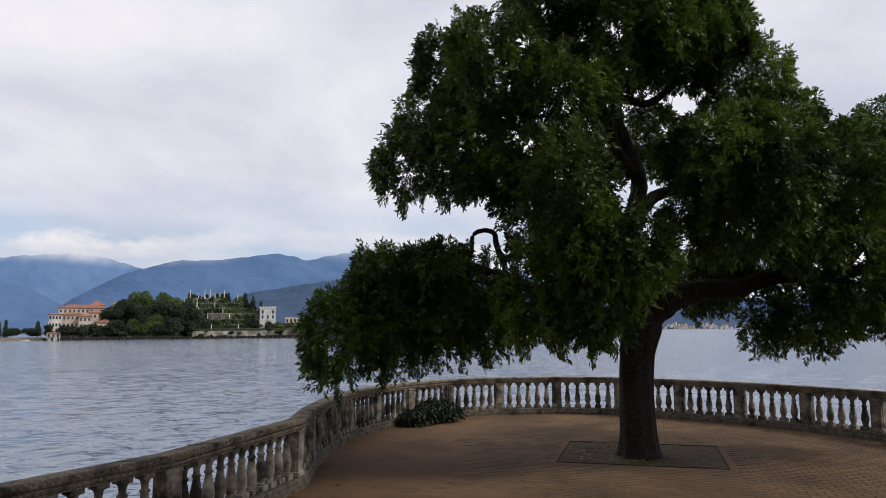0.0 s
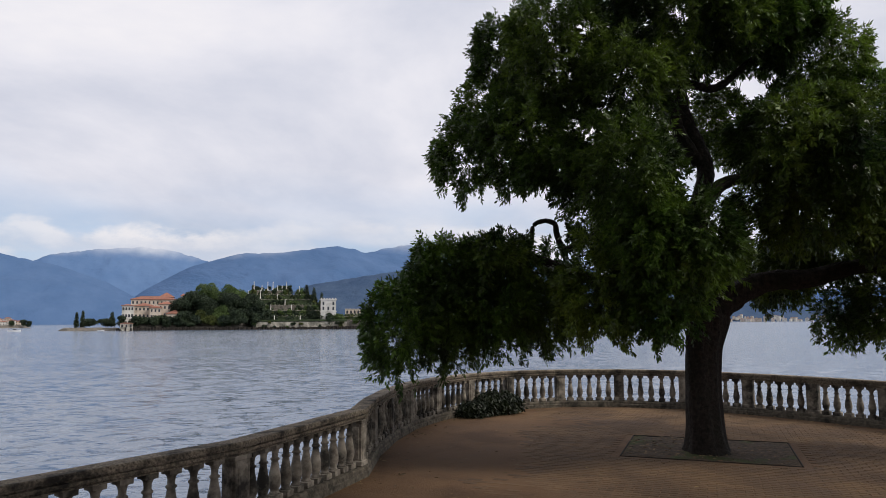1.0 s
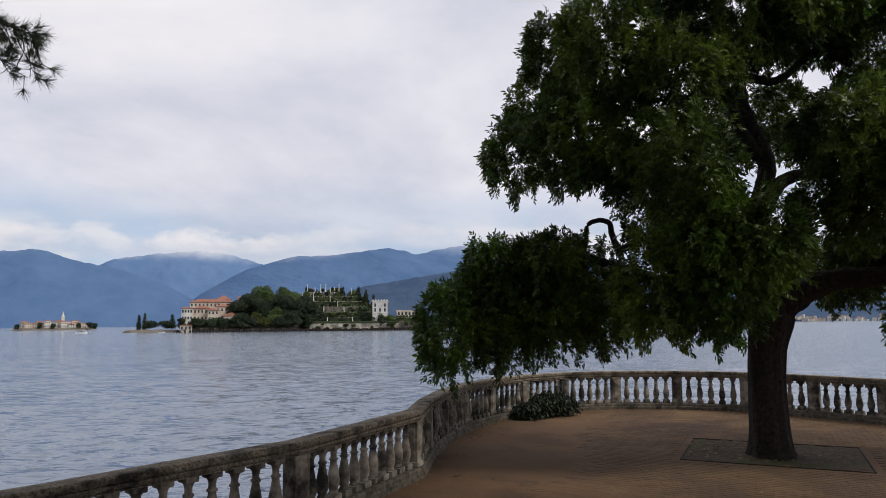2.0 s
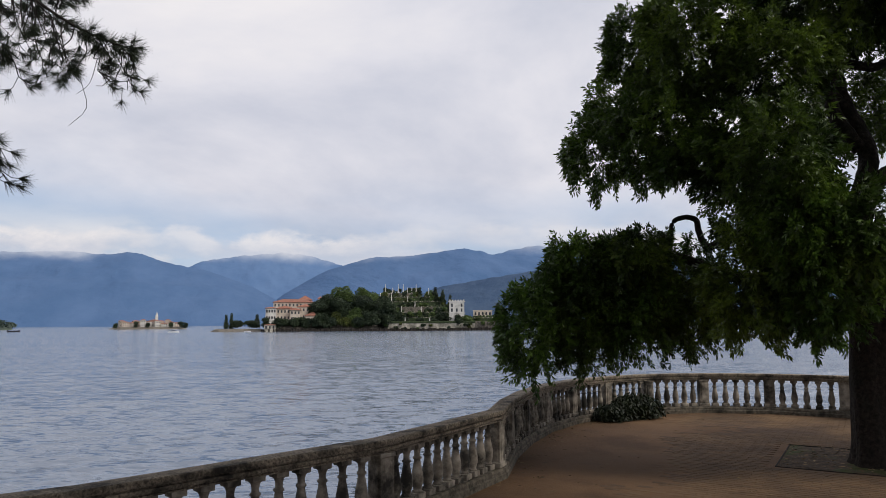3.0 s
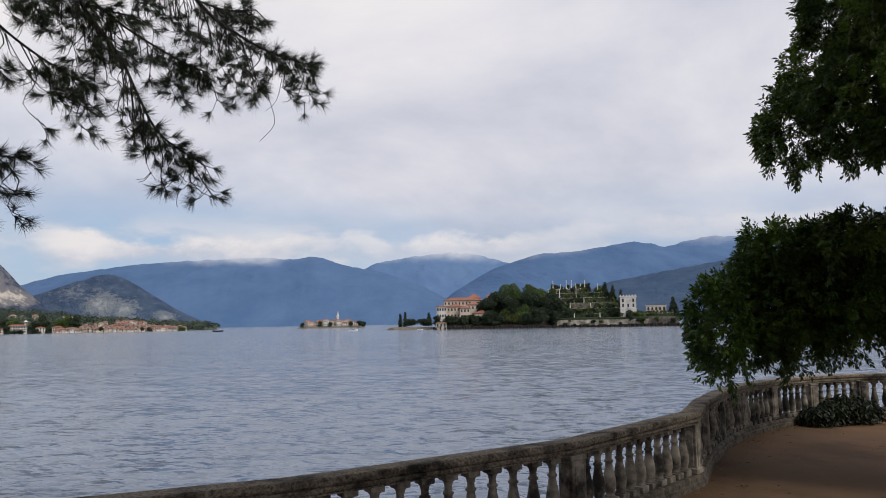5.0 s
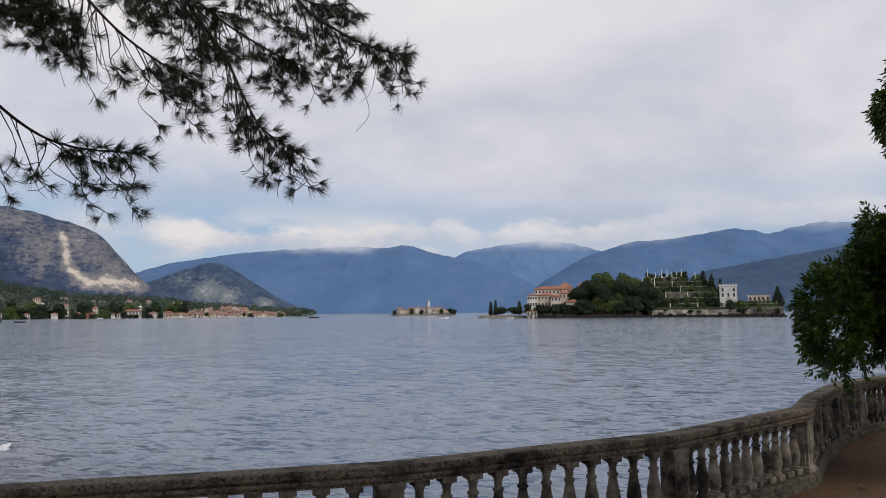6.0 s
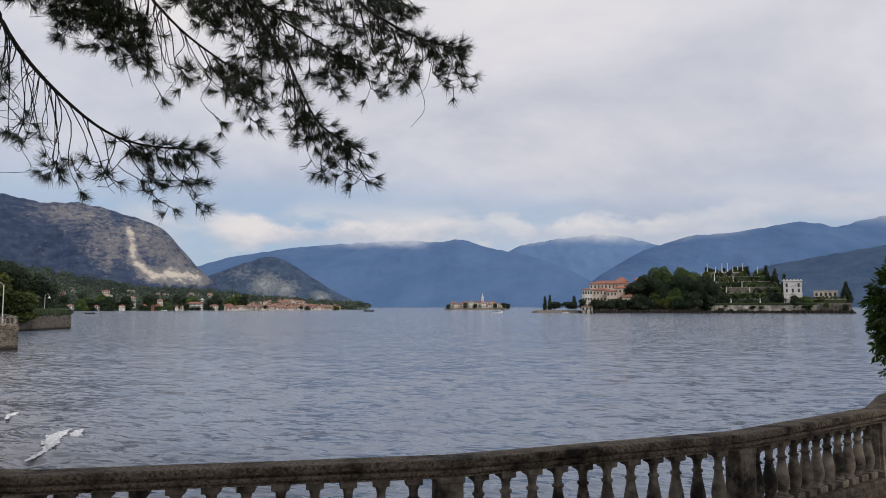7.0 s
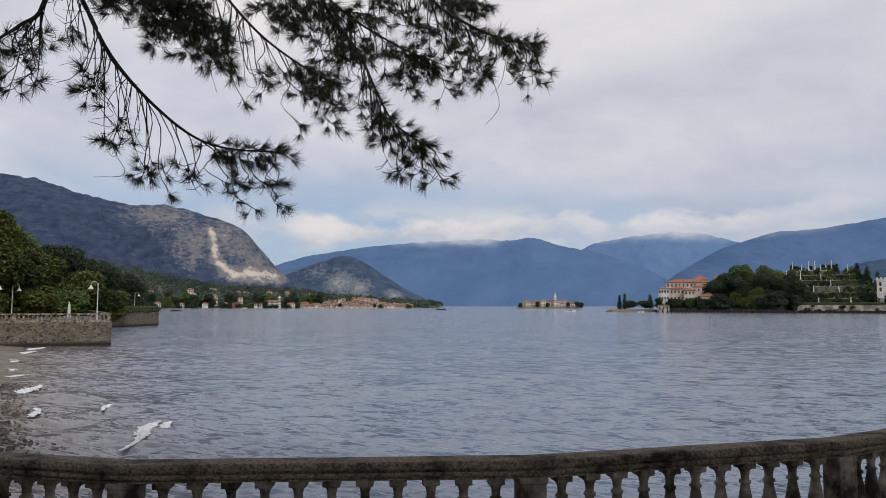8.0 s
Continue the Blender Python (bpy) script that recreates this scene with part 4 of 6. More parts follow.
me = link_mesh("backdrop_clouds", verts, [(i * 7 + j, (i + 1) * 7 + j, (i + 1) * 7 + j + 1, i * 7 + j + 1) for i in range(CN) for j in range(6)], CLOUD, True)
for nm, vals in (("lift", lift), ("dens", dens)):
    me.attributes.new(nm, "FLOAT", "POINT").data.foreach_set("value", vals)
tagged(place(me, "backdrop_clouds"), "low white cumulus cloud lying on the mountain tops", "cloud", kind="structure")

# the woods on the near hills: crowns too many and too far to count
pick = random.Random(31)
vs, n = [], 0
wr = np.random.default_rng(77)
for k in range(2600):
    v0 = pick.choice(hill)
    az = math.degrees(math.atan2(v0[0], v0[1]))
    if not -84 < az < -47 or v0[2] < WATER + 0.5:
        continue
    if az > -58 and math.hypot(v0[0], v0[1]) < 960:
        continue
    hgt = pick.uniform(7, 15) * (0.6 if az > -57 else 1.0)
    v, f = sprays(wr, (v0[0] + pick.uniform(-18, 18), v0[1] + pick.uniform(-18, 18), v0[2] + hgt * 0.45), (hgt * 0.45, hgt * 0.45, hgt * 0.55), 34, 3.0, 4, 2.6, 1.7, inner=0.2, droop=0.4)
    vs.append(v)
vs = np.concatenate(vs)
tagged(place(quad_mesh("far_woods", vs, np.arange(len(vs)).reshape(-1, 4), WOOD_FAR), "far_woods"), "mixed green woods, paled for haze, covering the far shore hills", "woods", kind="stuff")


# ---- trees of the shores and islands ----
def shore_tree(m, h, w, material, label, seed, trunk=0.2, lobes=7, slim=False, group="", density=1.0, leaf=0.9):
    """A far tree: trunk, limbs and an uneven crown of leafy clumps."""
    r = np.random.default_rng(seed)
    t = thing("tree", m, label, "tree", group)
    bm = bmesh.new()
    lr = random.Random(seed)
    tube(bm, [(0, 0, -0.5), (0.1, 0, h * 0.3), (0, 0.1, h * (0.95 if slim else 0.6))], 0.04 * h * 0.5, 0.01 * h, 7)
    for k in range(3):
        a = k * 2.1 + seed
        tube(bm, [(0, 0, h * 0.25), (w * 0.15 * math.cos(a), w * 0.15 * math.sin(a), h * 0.42), (w * 0.3 * math.cos(a), w * 0.3 * math.sin(a), h * 0.6)], 0.014 * h, 0.005 * h, 5)
    part("trunk", bm, BARK, t)
    vs, fs, n = [], [], 0
    for k in range(lobes):
        if slim:
            z = h * (0.12 + 0.86 * (k + 0.5) / lobes)
            rw = w * 0.5 * max(0.25, 1 - ((k + 0.5) / lobes) ** 1.7) * lr.uniform(0.85, 1.1)
            c, rad = (lr.uniform(-0.05, 0.05) * w, lr.uniform(-0.05, 0.05) * w, z), (rw, rw, h / lobes * 0.8)
        else:
            a, q = lr.uniform(0, 6.28), lr.uniform(0.0, 0.33) if k else 0.0
            z = h * (trunk + (0.9 - trunk) * (lr.random() if k else 0.75))
            s = lr.uniform(0.22, 0.34)
            c, rad = (w * q * math.cos(a), w * q * math.sin(a), min(z, h * 0.86)), (w * s, w * s, h * s * 0.62)
        area = 12.6 * (rad[0] * rad[0] + 2 * rad[0] * rad[2]) / 3
        cnt = int(min(900, max(30, area * 1.7 * density / (leaf * leaf))))
        v, f = sprays(r, c, rad, cnt, leaf * 1.6, 5, leaf, leaf * 0.55, inner=0.25, droop=0.4)
        vs.append(v)
        fs.append(f + n)
        n += len(v)
    place(quad_mesh("crown", np.concatenate(vs), np.concatenate(fs), material), "crown", t)
    return t


def house(name, m, w, d, h, wall, roof, label, cols=0, rows_=0, rise=2.0, eave=0.5, category="house", group="", hip=True, win=(1.0, 1.7)):
    """A house: walls down into the ground, a tiled hip roof and its windows."""
    t = thing(name, m, label, category, group)
    bm = bmesh.new()
    box(bm, (0, 0, h / 2 - 3.0), (w, d, h + 6))
    part("wall", bm, wall, t)
    bm = bmesh.new()
    e = eave
    a = [bm.verts.new((sx * (w / 2 + e), sy * (d / 2 + e), h + z)) for z in (0, 0.25) for sx, sy in ((-1, -1), (1, -1), (1, 1), (-1, 1))]
    run_ = (w - d) / 2 if w > d else 0.0
    if hip:
        r0, r1 = bm.verts.new((-max(run_, 0.05), 0, h + rise)), bm.verts.new((max(run_, 0.05), 0, h + rise))
    else:
        r0, r1 = bm.verts.new((-w / 2 - e, 0, h + rise)), bm.verts.new((w / 2 + e, 0, h + rise))
    bm.faces.new(a[:4][::-1])
    for i in range(4):
        bm.faces.new((a[i], a[(i + 1) % 4], a[4 + (i + 1) % 4], a[4 + i]))
    bm.faces.new((a[4], a[5], r1, r0))
    bm.faces.new((a[6], a[7], r0, r1))
    bm.faces.new((a[5], a[6], r1))
    bm.faces.new((a[7], a[4], r0))
    part("roof", bm, roof, t)
    if cols:
        bm = bmesh.new()
        box(bm, (0, 0, 0), (win[0], 0.16, win[1]))
        me = bm_mesh("window", bm, GLASS)
        for i in range(cols):
            for j in range(rows_):
                place(me, "window", t, pose(w * ((i + 0.5) / cols - 0.5), -d / 2, h * (j + 0.55) / rows_))
    return t


def ground_mound(name, az0, az1, r0, r1, h, material, label, n=70, k=10, seed=2.0):
    verts = []
    for i in range(n + 1):
        az = az0 + (az1 - az0) * i / n
        end = min(1.0, 6 * min(i, n - i) / n + 0.02)
        for j in range(k + 1):
            t = j / k
            mid = (r0 + r1) / 2
            r = mid + (t - 0.5) * (r1 - r0) * (0.35 + 0.65 * end)
            edge = min(1, 9 * min(t, 1 - t)) * min(1, end * 1.4)
            p = polar(az, r)
            z = WATER - 0.6 + edge * (h - WATER + 0.6) * (1 + 0.18 * noise.noise((p.x / 6, p.y / 6, seed)))
            verts.append((p.x, p.y, z))
    faces = [(i * (k + 1) + j, (i + 1) * (k + 1) + j, (i + 1) * (k + 1) + j + 1, i * (k + 1) + j + 1) for i in range(n) for j in range(k)]
    return tagged(place(link_mesh(name, verts, faces, material), name), label, "ground", kind="structure")


# ---- garden island ----
ground_mound("ground", -29.6, -19.0, 462, 560, 2.6, SEAWALL, "low rocky shore of the palace island")
ground_mound("ground", -20.0, -10.2, 474, 560, 3.2, HEDGE, "planted ground of the terraced garden")
ground_mound("ground", -33.5, -29.0, 478, 510, -0.8, SEAWALL, "low stone jetty of the island", n=30)
for az, w, r, e, rise, d, cols, rows_, wl_, name in ((-28.85, 6.6, 476, 12.6, 1.1, 9, 4, 3, WHITE, "palace_wing"), (-27.1, 27, 502, 17.2, 2.4, 12, 11, 4, CREAM, "palace_wing"), (-27.75, 11, 486, 12.6, 2.0, 10, 5, 3, CREAM, "palace_wing"),
                                             (-26.95, 6.6, 477, 11.4, 1.6, 8, 3, 3, CREAM, "palace_wing"), (-26.15, 10, 484, 13.8, 2.0, 10, 4, 3, CREAM, "palace_wing"), (-26.2, 9, 508, 19.0, 3.4, 9, 3, 4, CREAM, "palace_wing"), (-25.6, 9, 474, 7.6, 2.4, 8, 4, 1, CREAM, "palace_wing"), (-25.0, 3.0, 498, 19.6, 1.8, 3.0, 1, 4, WHITE, "bell_turret")):
    house(name, facing(az, r, 0), w, d, e, wl_, TILE, "pale stucco palace wing with a terracotta hip roof" if name == "palace_wing" else "slim white bell turret over the palace roofs", cols, rows_, rise, 0.6, "palace", "palace on the island")
rk = random.Random(41)
bm = bmesh.new()
for i in range(560):
    az = -29.5 + 19.4 * i / 560
    r = 465.2 if az > -19.6 else 463.0
    p = polar(az, r + rk.uniform(-0.8, 0.8))
    s_ = rk.uniform(0.5, 1.3)
    box(bm, (p.x, p.y, WATER + 0.3), (s_ * 2.2, s_, s_ * rk.uniform(1.4, 3.0)), rk.uniform(0, 3), taper=0.6)
tagged(part("shore_rocks", bm, KERB, None), "dark wet rocks along the island's waterline", "rocks", kind="stuff")
# garden walls, arches and terraces
for k, (a0, a1, r, z0, z1, mt) in enumerate(((-19.6, -12.5, 466, WATER - 0.5, 2.4, PALE), (-12.5, -10.3, 467, WATER - 0.5, 3.6, SEAWALL), (-19.4, -13.4, 476, 1.5, 6.0, HEDGE), (-19.6, -13.9, 483, 5, 9.8, HEDGE), (-19.9, -14.4, 490, 9, 13.6, SEAWALL), (-20.4, -14.9, 497, 12, 17.4, HEDGE), (-20.3, -15.6, 504, 16, 21.0, HEDGE), (-20.0, -17.0, 511, 20, 24.2, SEAWALL), (-13.3, -10.6, 471, 1, 5.6, HEDGE))):
    w = r * radians(a1 - a0)
    g = thing("garden_terrace", facing((a0 + a1) / 2, r + 6, 0), "stone retaining wall of a garden terrace with clipped hedge", "garden terrace", "terraces of the island garden")
    bm = bmesh.new()
    box(bm, (0, 0, (z0 + z1) / 2), (w, 12, z1 - z0))
    part("retaining_wall", bm, mt, g)
    if k > 1:
        bm = bmesh.new()
        n = int(w / 2.2)
        hr_ = random.Random(k)
        for i in range(n):
            if hr_.random() < 0.82:
                box(bm, (-w / 2 + w * (i + 0.5) / n, -4.6 + hr_.uniform(-0.4, 0.4), z1 + 0.6), (w / n * hr_.uniform(0.7, 1.15), 2.2, hr_.uniform(1.0, 3.4)), bevel=0.45, taper=0.7)
        part("hedge", bm, HEDGE, g)
        bm = bmesh.new()
        box(bm, (0, -5.95, z1 + 0.06), (w, 0.3, 0.18))
        for i in range(int(w / 3) + 1):
            box(bm, (-w / 2 + i * 3, -5.95, z1 + 0.4), (0.3, 0.3, 0.6))
        part("parapet", bm, WHITE if k == 7 else PALE, g)
    if k == 1:
        for i in range(9):
            bm = bmesh.new()
            box(bm, (-w / 2 + w * (i + 0.3) / 9, -6.3, (z0 + z1) / 2 - 0.4), (0.7, 0.7, z1 - z0 - 0.8))
            part("buttress", bm, SEAWALL, g)
    if k == 0:
        bm = bmesh.new()
        box(bm, (0, -5.9, z1 + 0.7), (w, 1.0, 1.3), bevel=0.25)
        part("hedge", bm, HEDGE, g)
# statues and obelisks on the terraces
bm = bmesh.new()
box(bm, (0, 0, 0.7), (1.1, 1.1, 1.4))
lathe(bm, [(0.42, 1.4), (0.5, 1.9), (0.38, 3.0), (0.32, 3.9), (0.16, 4.1), (0.24, 4.4), (0.05, 4.7)], 8)
STATUE = bm_mesh("body", bm, WHITE)
bm = bmesh.new()
box(bm, (0, 0, 0.8), (1.3, 1.3, 1.6))
box(bm, (0, 0, 4.0), (0.95, 0.95, 4.8), taper=0.45)
lathe(bm, [(0.3, 6.4), (0.42, 6.8), (0.06, 7.3)], 8)
OBELISK = bm_mesh("body", bm, WHITE)
for az, r, z, me in ((-19.8, 512, 24.2, OBELISK), (-18.75, 512, 24.2, OBELISK), (-18.35, 512, 24.2, OBELISK), (-17.3, 512, 24.2, OBELISK), (-19.2, 513, 24.2, STATUE), (-18.0, 513, 24.2, STATUE), (-17.65, 513, 24.2, STATUE), (-20.2, 498.5, 17.4, OBELISK), (-19.3, 498.5, 17.4, OBELISK), (-16.3, 505.5, 21.0, OBELISK), (-18.0, 498.5, 17.4, STATUE), (-19.2, 491.5, 13.6, STATUE), (-18.5, 484.5, 9.8, STATUE), (-16.9, 484.5, 9.8, STATUE),
                  (-19.0, 477.5, 6.0, STATUE), (-17.2, 477.5, 6.0, STATUE), (-18.2, 468, 2.4, STATUE), (-16.2, 468, 2.4, STATUE), (-17.4, 491.5, 13.6, STATUE), (-16.0, 498.5, 17.4, STATUE)):
    tagged(place(me, "garden_statue" if me is STATUE else "obelisk", None, facing(az, r, z - 0.02) @ Matrix.Diagonal((0.75, 0.75, 0.9, 1))), "white stone garden figure on a pedestal" if me is STATUE else "tall white stone obelisk on a garden terrace", "statue" if me is STATUE else "obelisk", "statues of the island garden")
house("boathouse", facing(-28.9, 464, -1.5), 7, 5, 3.2, PALE, TILE, "low ochre boathouse at the island shore", 3, 1, 0.6, 0.3, "boathouse")
tower = thing("garden_tower", facing(-14.0, 474, 0), "square white tower with a notched parapet", "tower")
bm = bmesh.new()
box(bm, (0, 0, 8.4), (10.0, 10, 17.6))
box(bm, (0, 0, 16.8), (11.3, 10.7, 0.5))
box(bm, (0, 0, 9.0), (11.0, 10.4, 0.4))
part("wall", bm, WHITE, tower)
bm = bmesh.new()
box(bm, (0, 0, 0), (0.8, 0.6, 0.9))
me = bm_mesh("merlon", bm, WHITE)
for i in range(6):
    for y in (-4.8, 4.8):
        place(me, "merlon", tower, pose(-4.6 + i * 1.84, y, 17.45))
bm = bmesh.new()
box(bm, (0, 0, 0), (1.1, 0.2, 2.2))
me = bm_mesh("window", bm, GLASS)
for i in range(3):
    for z in (11.0, 14.2) if i != 1 else (11.0,):
        place(me, "window", tower, pose((i - 1) * 3.2, -5.0, z))
log = thing("loggia", facing(-11.9, 492, 0), "long pale loggia with dark arches in the garden", "loggia")
bm = bmesh.new()
box(bm, (0, 0, 6.5), (13, 5, 8.6))
box(bm, (0, 0, 10.95), (13.6, 5.6, 0.35))
part("wall", bm, CREAM, log)
bm = bmesh.new()
box(bm, (0, 0, 0), (1.3, 0.2, 1.7))
lathe(bm, [(0.65, 0.78), (0.5, 1.2), (0.05, 1.45)], 10)
me = bm_mesh("arch", bm, GLASS)
for i in range(5):
    place(me, "arch", log, pose(-5.0 + i * 2.5, -2.5, 8.6))
for i, (az, r, h, w, mt, lb) in enumerate(((-25.1, 478, 19.5, 17, WOOD_DARK, "d"), (-24.2, 480, 22, 16, WOOD_DARK, "d"), (-23.45, 500, 27.5, 13, WOOD_LIGHT, "l"), (-22.6, 498, 25, 12, WOOD_LIGHT, "l"), (-21.7, 500, 24.5, 11, WOOD_LIGHT, "l"), (-20.9, 503, 22.5, 12, WOOD_LIGHT, "l"), (-20.3, 488, 17.5, 8, WOOD_DARK, "d"),
                                           (-23.3, 474, 19, 13, WOOD_DARK, "d"), (-21.5, 476, 18.5, 15, WOOD_DARK, "d"), (-20.2, 474, 18.5, 14, WOOD_DARK, "d"), (-22.4, 470, 12.5, 9, WOOD_LIGHT, "l"), (-23.7, 468, 9, 7, WOOD_OLIVE, "l"), (-24.9, 468, 8, 9, WOOD_DARK, "d"), (-20.9, 467, 10, 11, WOOD_DARK, "d"), (-19.5, 472, 15, 9, WOOD_DARK, "d"),
                                           (-26.6, 470, 5.5, 8, WOOD_DARK, "d"), (-27.6, 470, 5, 9, WOOD_DARK, "d"), (-28.6, 474, 5.5, 5, WOOD_OLIVE, "l"), (-30.3, 492, 4, 9, WOOD_DARK, "d"), (-31.4, 490, 3.5, 10, WOOD_DARK, "d"), (-16.9, 480, 8, 6, WOOD_DARK, "d"), (-15.4, 485, 12, 6, WOOD_DARK, "d"), (-28.2, 466, 5, 6, WOOD_DARK, "d"), (-29.2, 470, 5.5, 6, WOOD_DARK, "d"), (-27.1, 466, 4.5, 7, WOOD_DARK, "d"), (-26.0, 467, 5, 7, WOOD_DARK, "d"), (-25.6, 480, 16, 9, WOOD_DARK, "d"), (-18.4, 473, 6, 7, WOOD_DARK, "d"), (-17.6, 486, 7, 6, WOOD_LIGHT, "l"), (-16.2, 478, 6, 6, WOOD_LIGHT, "l"), (-15.2, 474, 8, 6, WOOD_DARK, "d"), (-14.5, 471, 7, 5, WOOD_DARK, "d"), (-13.2, 471, 7, 8, WOOD_LIGHT, "l"), (-12.2, 474, 6, 8, WOOD_OLIVE, "l"), (-11.3, 475, 6, 7, WOOD_LIGHT, "l"), (-18.9, 500, 9, 6, WOOD_DARK, "d"), (-19.0, 480, 9, 7, WOOD_LIGHT, "l"), (-16.6, 500, 9, 6, WOOD_DARK, "d"), (-19.6, 481, 14, 8, WOOD_DARK, "d"), (-18.8, 474, 9, 7, WOOD_DARK, "d"), (-15.9, 508, 26, 8, WOOD_LIGHT, "l"), (-15.2, 503, 24, 7, WOOD_DARK, "d"), (-14.7, 489, 15, 6, WOOD_DARK, "d"), (-17.9, 479, 8, 6, WOOD_DARK, "d"), (-15.9, 472, 5, 7, WOOD_DARK, "d"), (-17.0, 473, 5, 6, WOOD_DARK, "d"), (-13.9, 468.5, 6.5, 6, WOOD_DARK, "d"), (-19.7, 468, 8, 7, WOOD_DARK, "d"), (-21.9, 466, 6, 9, WOOD_DARK, "d"), (-23.0, 466, 6, 9, WOOD_OLIVE, "l"), (-24.2, 466, 6, 9, WOOD_DARK, "d"), (-25.2, 466, 6, 8, WOOD_DARK, "d"), (-22.2, 486, 23, 12, WOOD_DARK, "d"), (-21.5, 496, 25, 11, WOOD_LIGHT, "l"), (-20.6, 497, 24.5, 10, WOOD_LIGHT, "l"), (-23.0, 490, 26, 12, WOOD_LIGHT, "l"), (-22.0, 468, 9, 8, WOOD_LIGHT, "l"))):
    shore_tree(facing(az, r, 1.0), h, w, mt, "dense dark green tree on the garden island" if lb == "d" else "light green leafy tree on the garden island", 100 + i, 0.08, 9, group="trees of the garden island")
for i, (az, r, z, h, w) in enumerate(((-15.75, 500, 16, 12, 4.5), (-15.15, 496, 12, 14, 4.5), (-14.55, 494, 9, 13, 4), (-10.65, 488, 2.5, 13.5, 6.5), (-32.2, 500, -1, 9.5, 2.4), (-31.8, 502, -1, 10.5, 2.6), (-29.9, 500, 0, 9, 4.0), (-17.0, 508, 22, 6, 3))):
    shore_tree(facing(az, r, z), h, w, WOOD_DARK, "slim dark cypress on the garden island", 150 + i, 0.05, 7, True, "trees of the garden island", leaf=0.7)

# shrubs growing on the garden tiers
hr_ = random.Random(12)
for i in range(120):
    k = hr_.randrange(6)
    a0, a1, r, z1 = ((-19.4, -14.9, 478, 6.0), (-19.5, -14.8, 485, 9.8), (-19.8, -14.6, 492, 13.6), (-20.3, -15.0, 499, 17.4), (-20.2, -15.7, 506, 21.0), (-19.9, -17.1, 514, 24.2))[k]
    h = hr_.uniform(2.0, 4.6)
    shore_tree(facing(hr_.uniform(a0, a1), r + hr_.uniform(-0.5, 2.0), z1 - 0.1), h, h * hr_.uniform(0.7, 1.3), hr_.choice((WOOD_DARK, WOOD_DARK, WOOD_LIGHT, WOOD_OLIVE)), "small clipped shrub on a garden terrace", 600 + i, 0.05, 5, group="shrubs of the garden terraces", leaf=0.5)

# greenery hanging over the lake wall
for i in range(15):
    h = hr_.uniform(1.4, 3.0)
    shore_tree(facing(hr_.uniform(-19.8, -10.6), 465.6 + hr_.uniform(0, 0.6), hr_.choice((-1.9, 0.2, 1.6))), h, h * hr_.uniform(1.0, 1.8), hr_.choice((WOOD_DARK, WOOD_LIGHT, WOOD_OLIVE)), "low bush growing on the garden's lake wall", 900 + i, 0.05, 4, group="bushes of the lake wall", leaf=0.5)

# ---- fishermen's island, far town and villas ----
ground_mound("ground", -40.6, -34.9, 880, 960, 0.4, SEAWALL, "low rocky shore of the village island", n=40)
hr_ = random.Random(8)
for i in range(17):
    az = -39.6 + i * 0.245
    house("village_house", facing(az, 892 + hr_.uniform(0, 25), 0, hr_.uniform(-15, 15)), hr_.uniform(5, 9), 7, hr_.uniform(3.5, 8.5), hr_.choice((CREAM, CREAM, WHITE)), TILE, "small stucco village house with a terracotta roof", 3, 2, 1.4, 0.4, "house", "houses of the village island", win=(0.8, 1.2))
spire = thing("church_tower", facing(-37.2, 915, 0), "white church tower with a pointed spire", "church tower")
bm = bmesh.new()
box(bm, (0, 0, 5.5), (3.2, 3.2, 13))
box(bm, (0, 0, 12.2), (3.7, 3.7, 0.5))
part("shaft", bm, WHITE, spire)
bm = bmesh.new()
lathe(bm, [(1.9, 12.4), (1.5, 13.5), (0.7, 16.0), (0.08, 18.6)], 8)
part("spire", bm, WHITE, spire)
for i, (az, h) in enumerate(((-40.0, 5), (-38.6, 6), (-36.2, 6), (-35.5, 7), (-35.2, 6), (-37.8, 5))):
    shore_tree(facing(az, 886, 0), h, 6, WOOD_DARK, "small dark tree on the village island", 180 + i, 0.1, 6, group="trees of the village island")
for i in range(240):
    az = -57.4 + 8.6 * hr_.random()
    lift = hr_.random() ** 1.4 * (0.25 + 1.0 * math.exp(-((az + 53.2) / 2.4) ** 2))
    house("town_house", facing(az, 886 + 40 * lift, -1.7 + 8.5 * lift, hr_.uniform(-35, 35)), hr_.uniform(2.4, 5.0), hr_.uniform(3, 5), hr_.uniform(1.2, 3.0), hr_.choice((CREAM, CREAM, PALE, WHITE)), hr_.choice((TILE, TILE_HAZED, TILE_HAZED)), "stucco lakeside house with a terracotta roof", 2, 1, 1.3, 0.4, "house", "houses of the lakeside town", win=(0.7, 1.0))
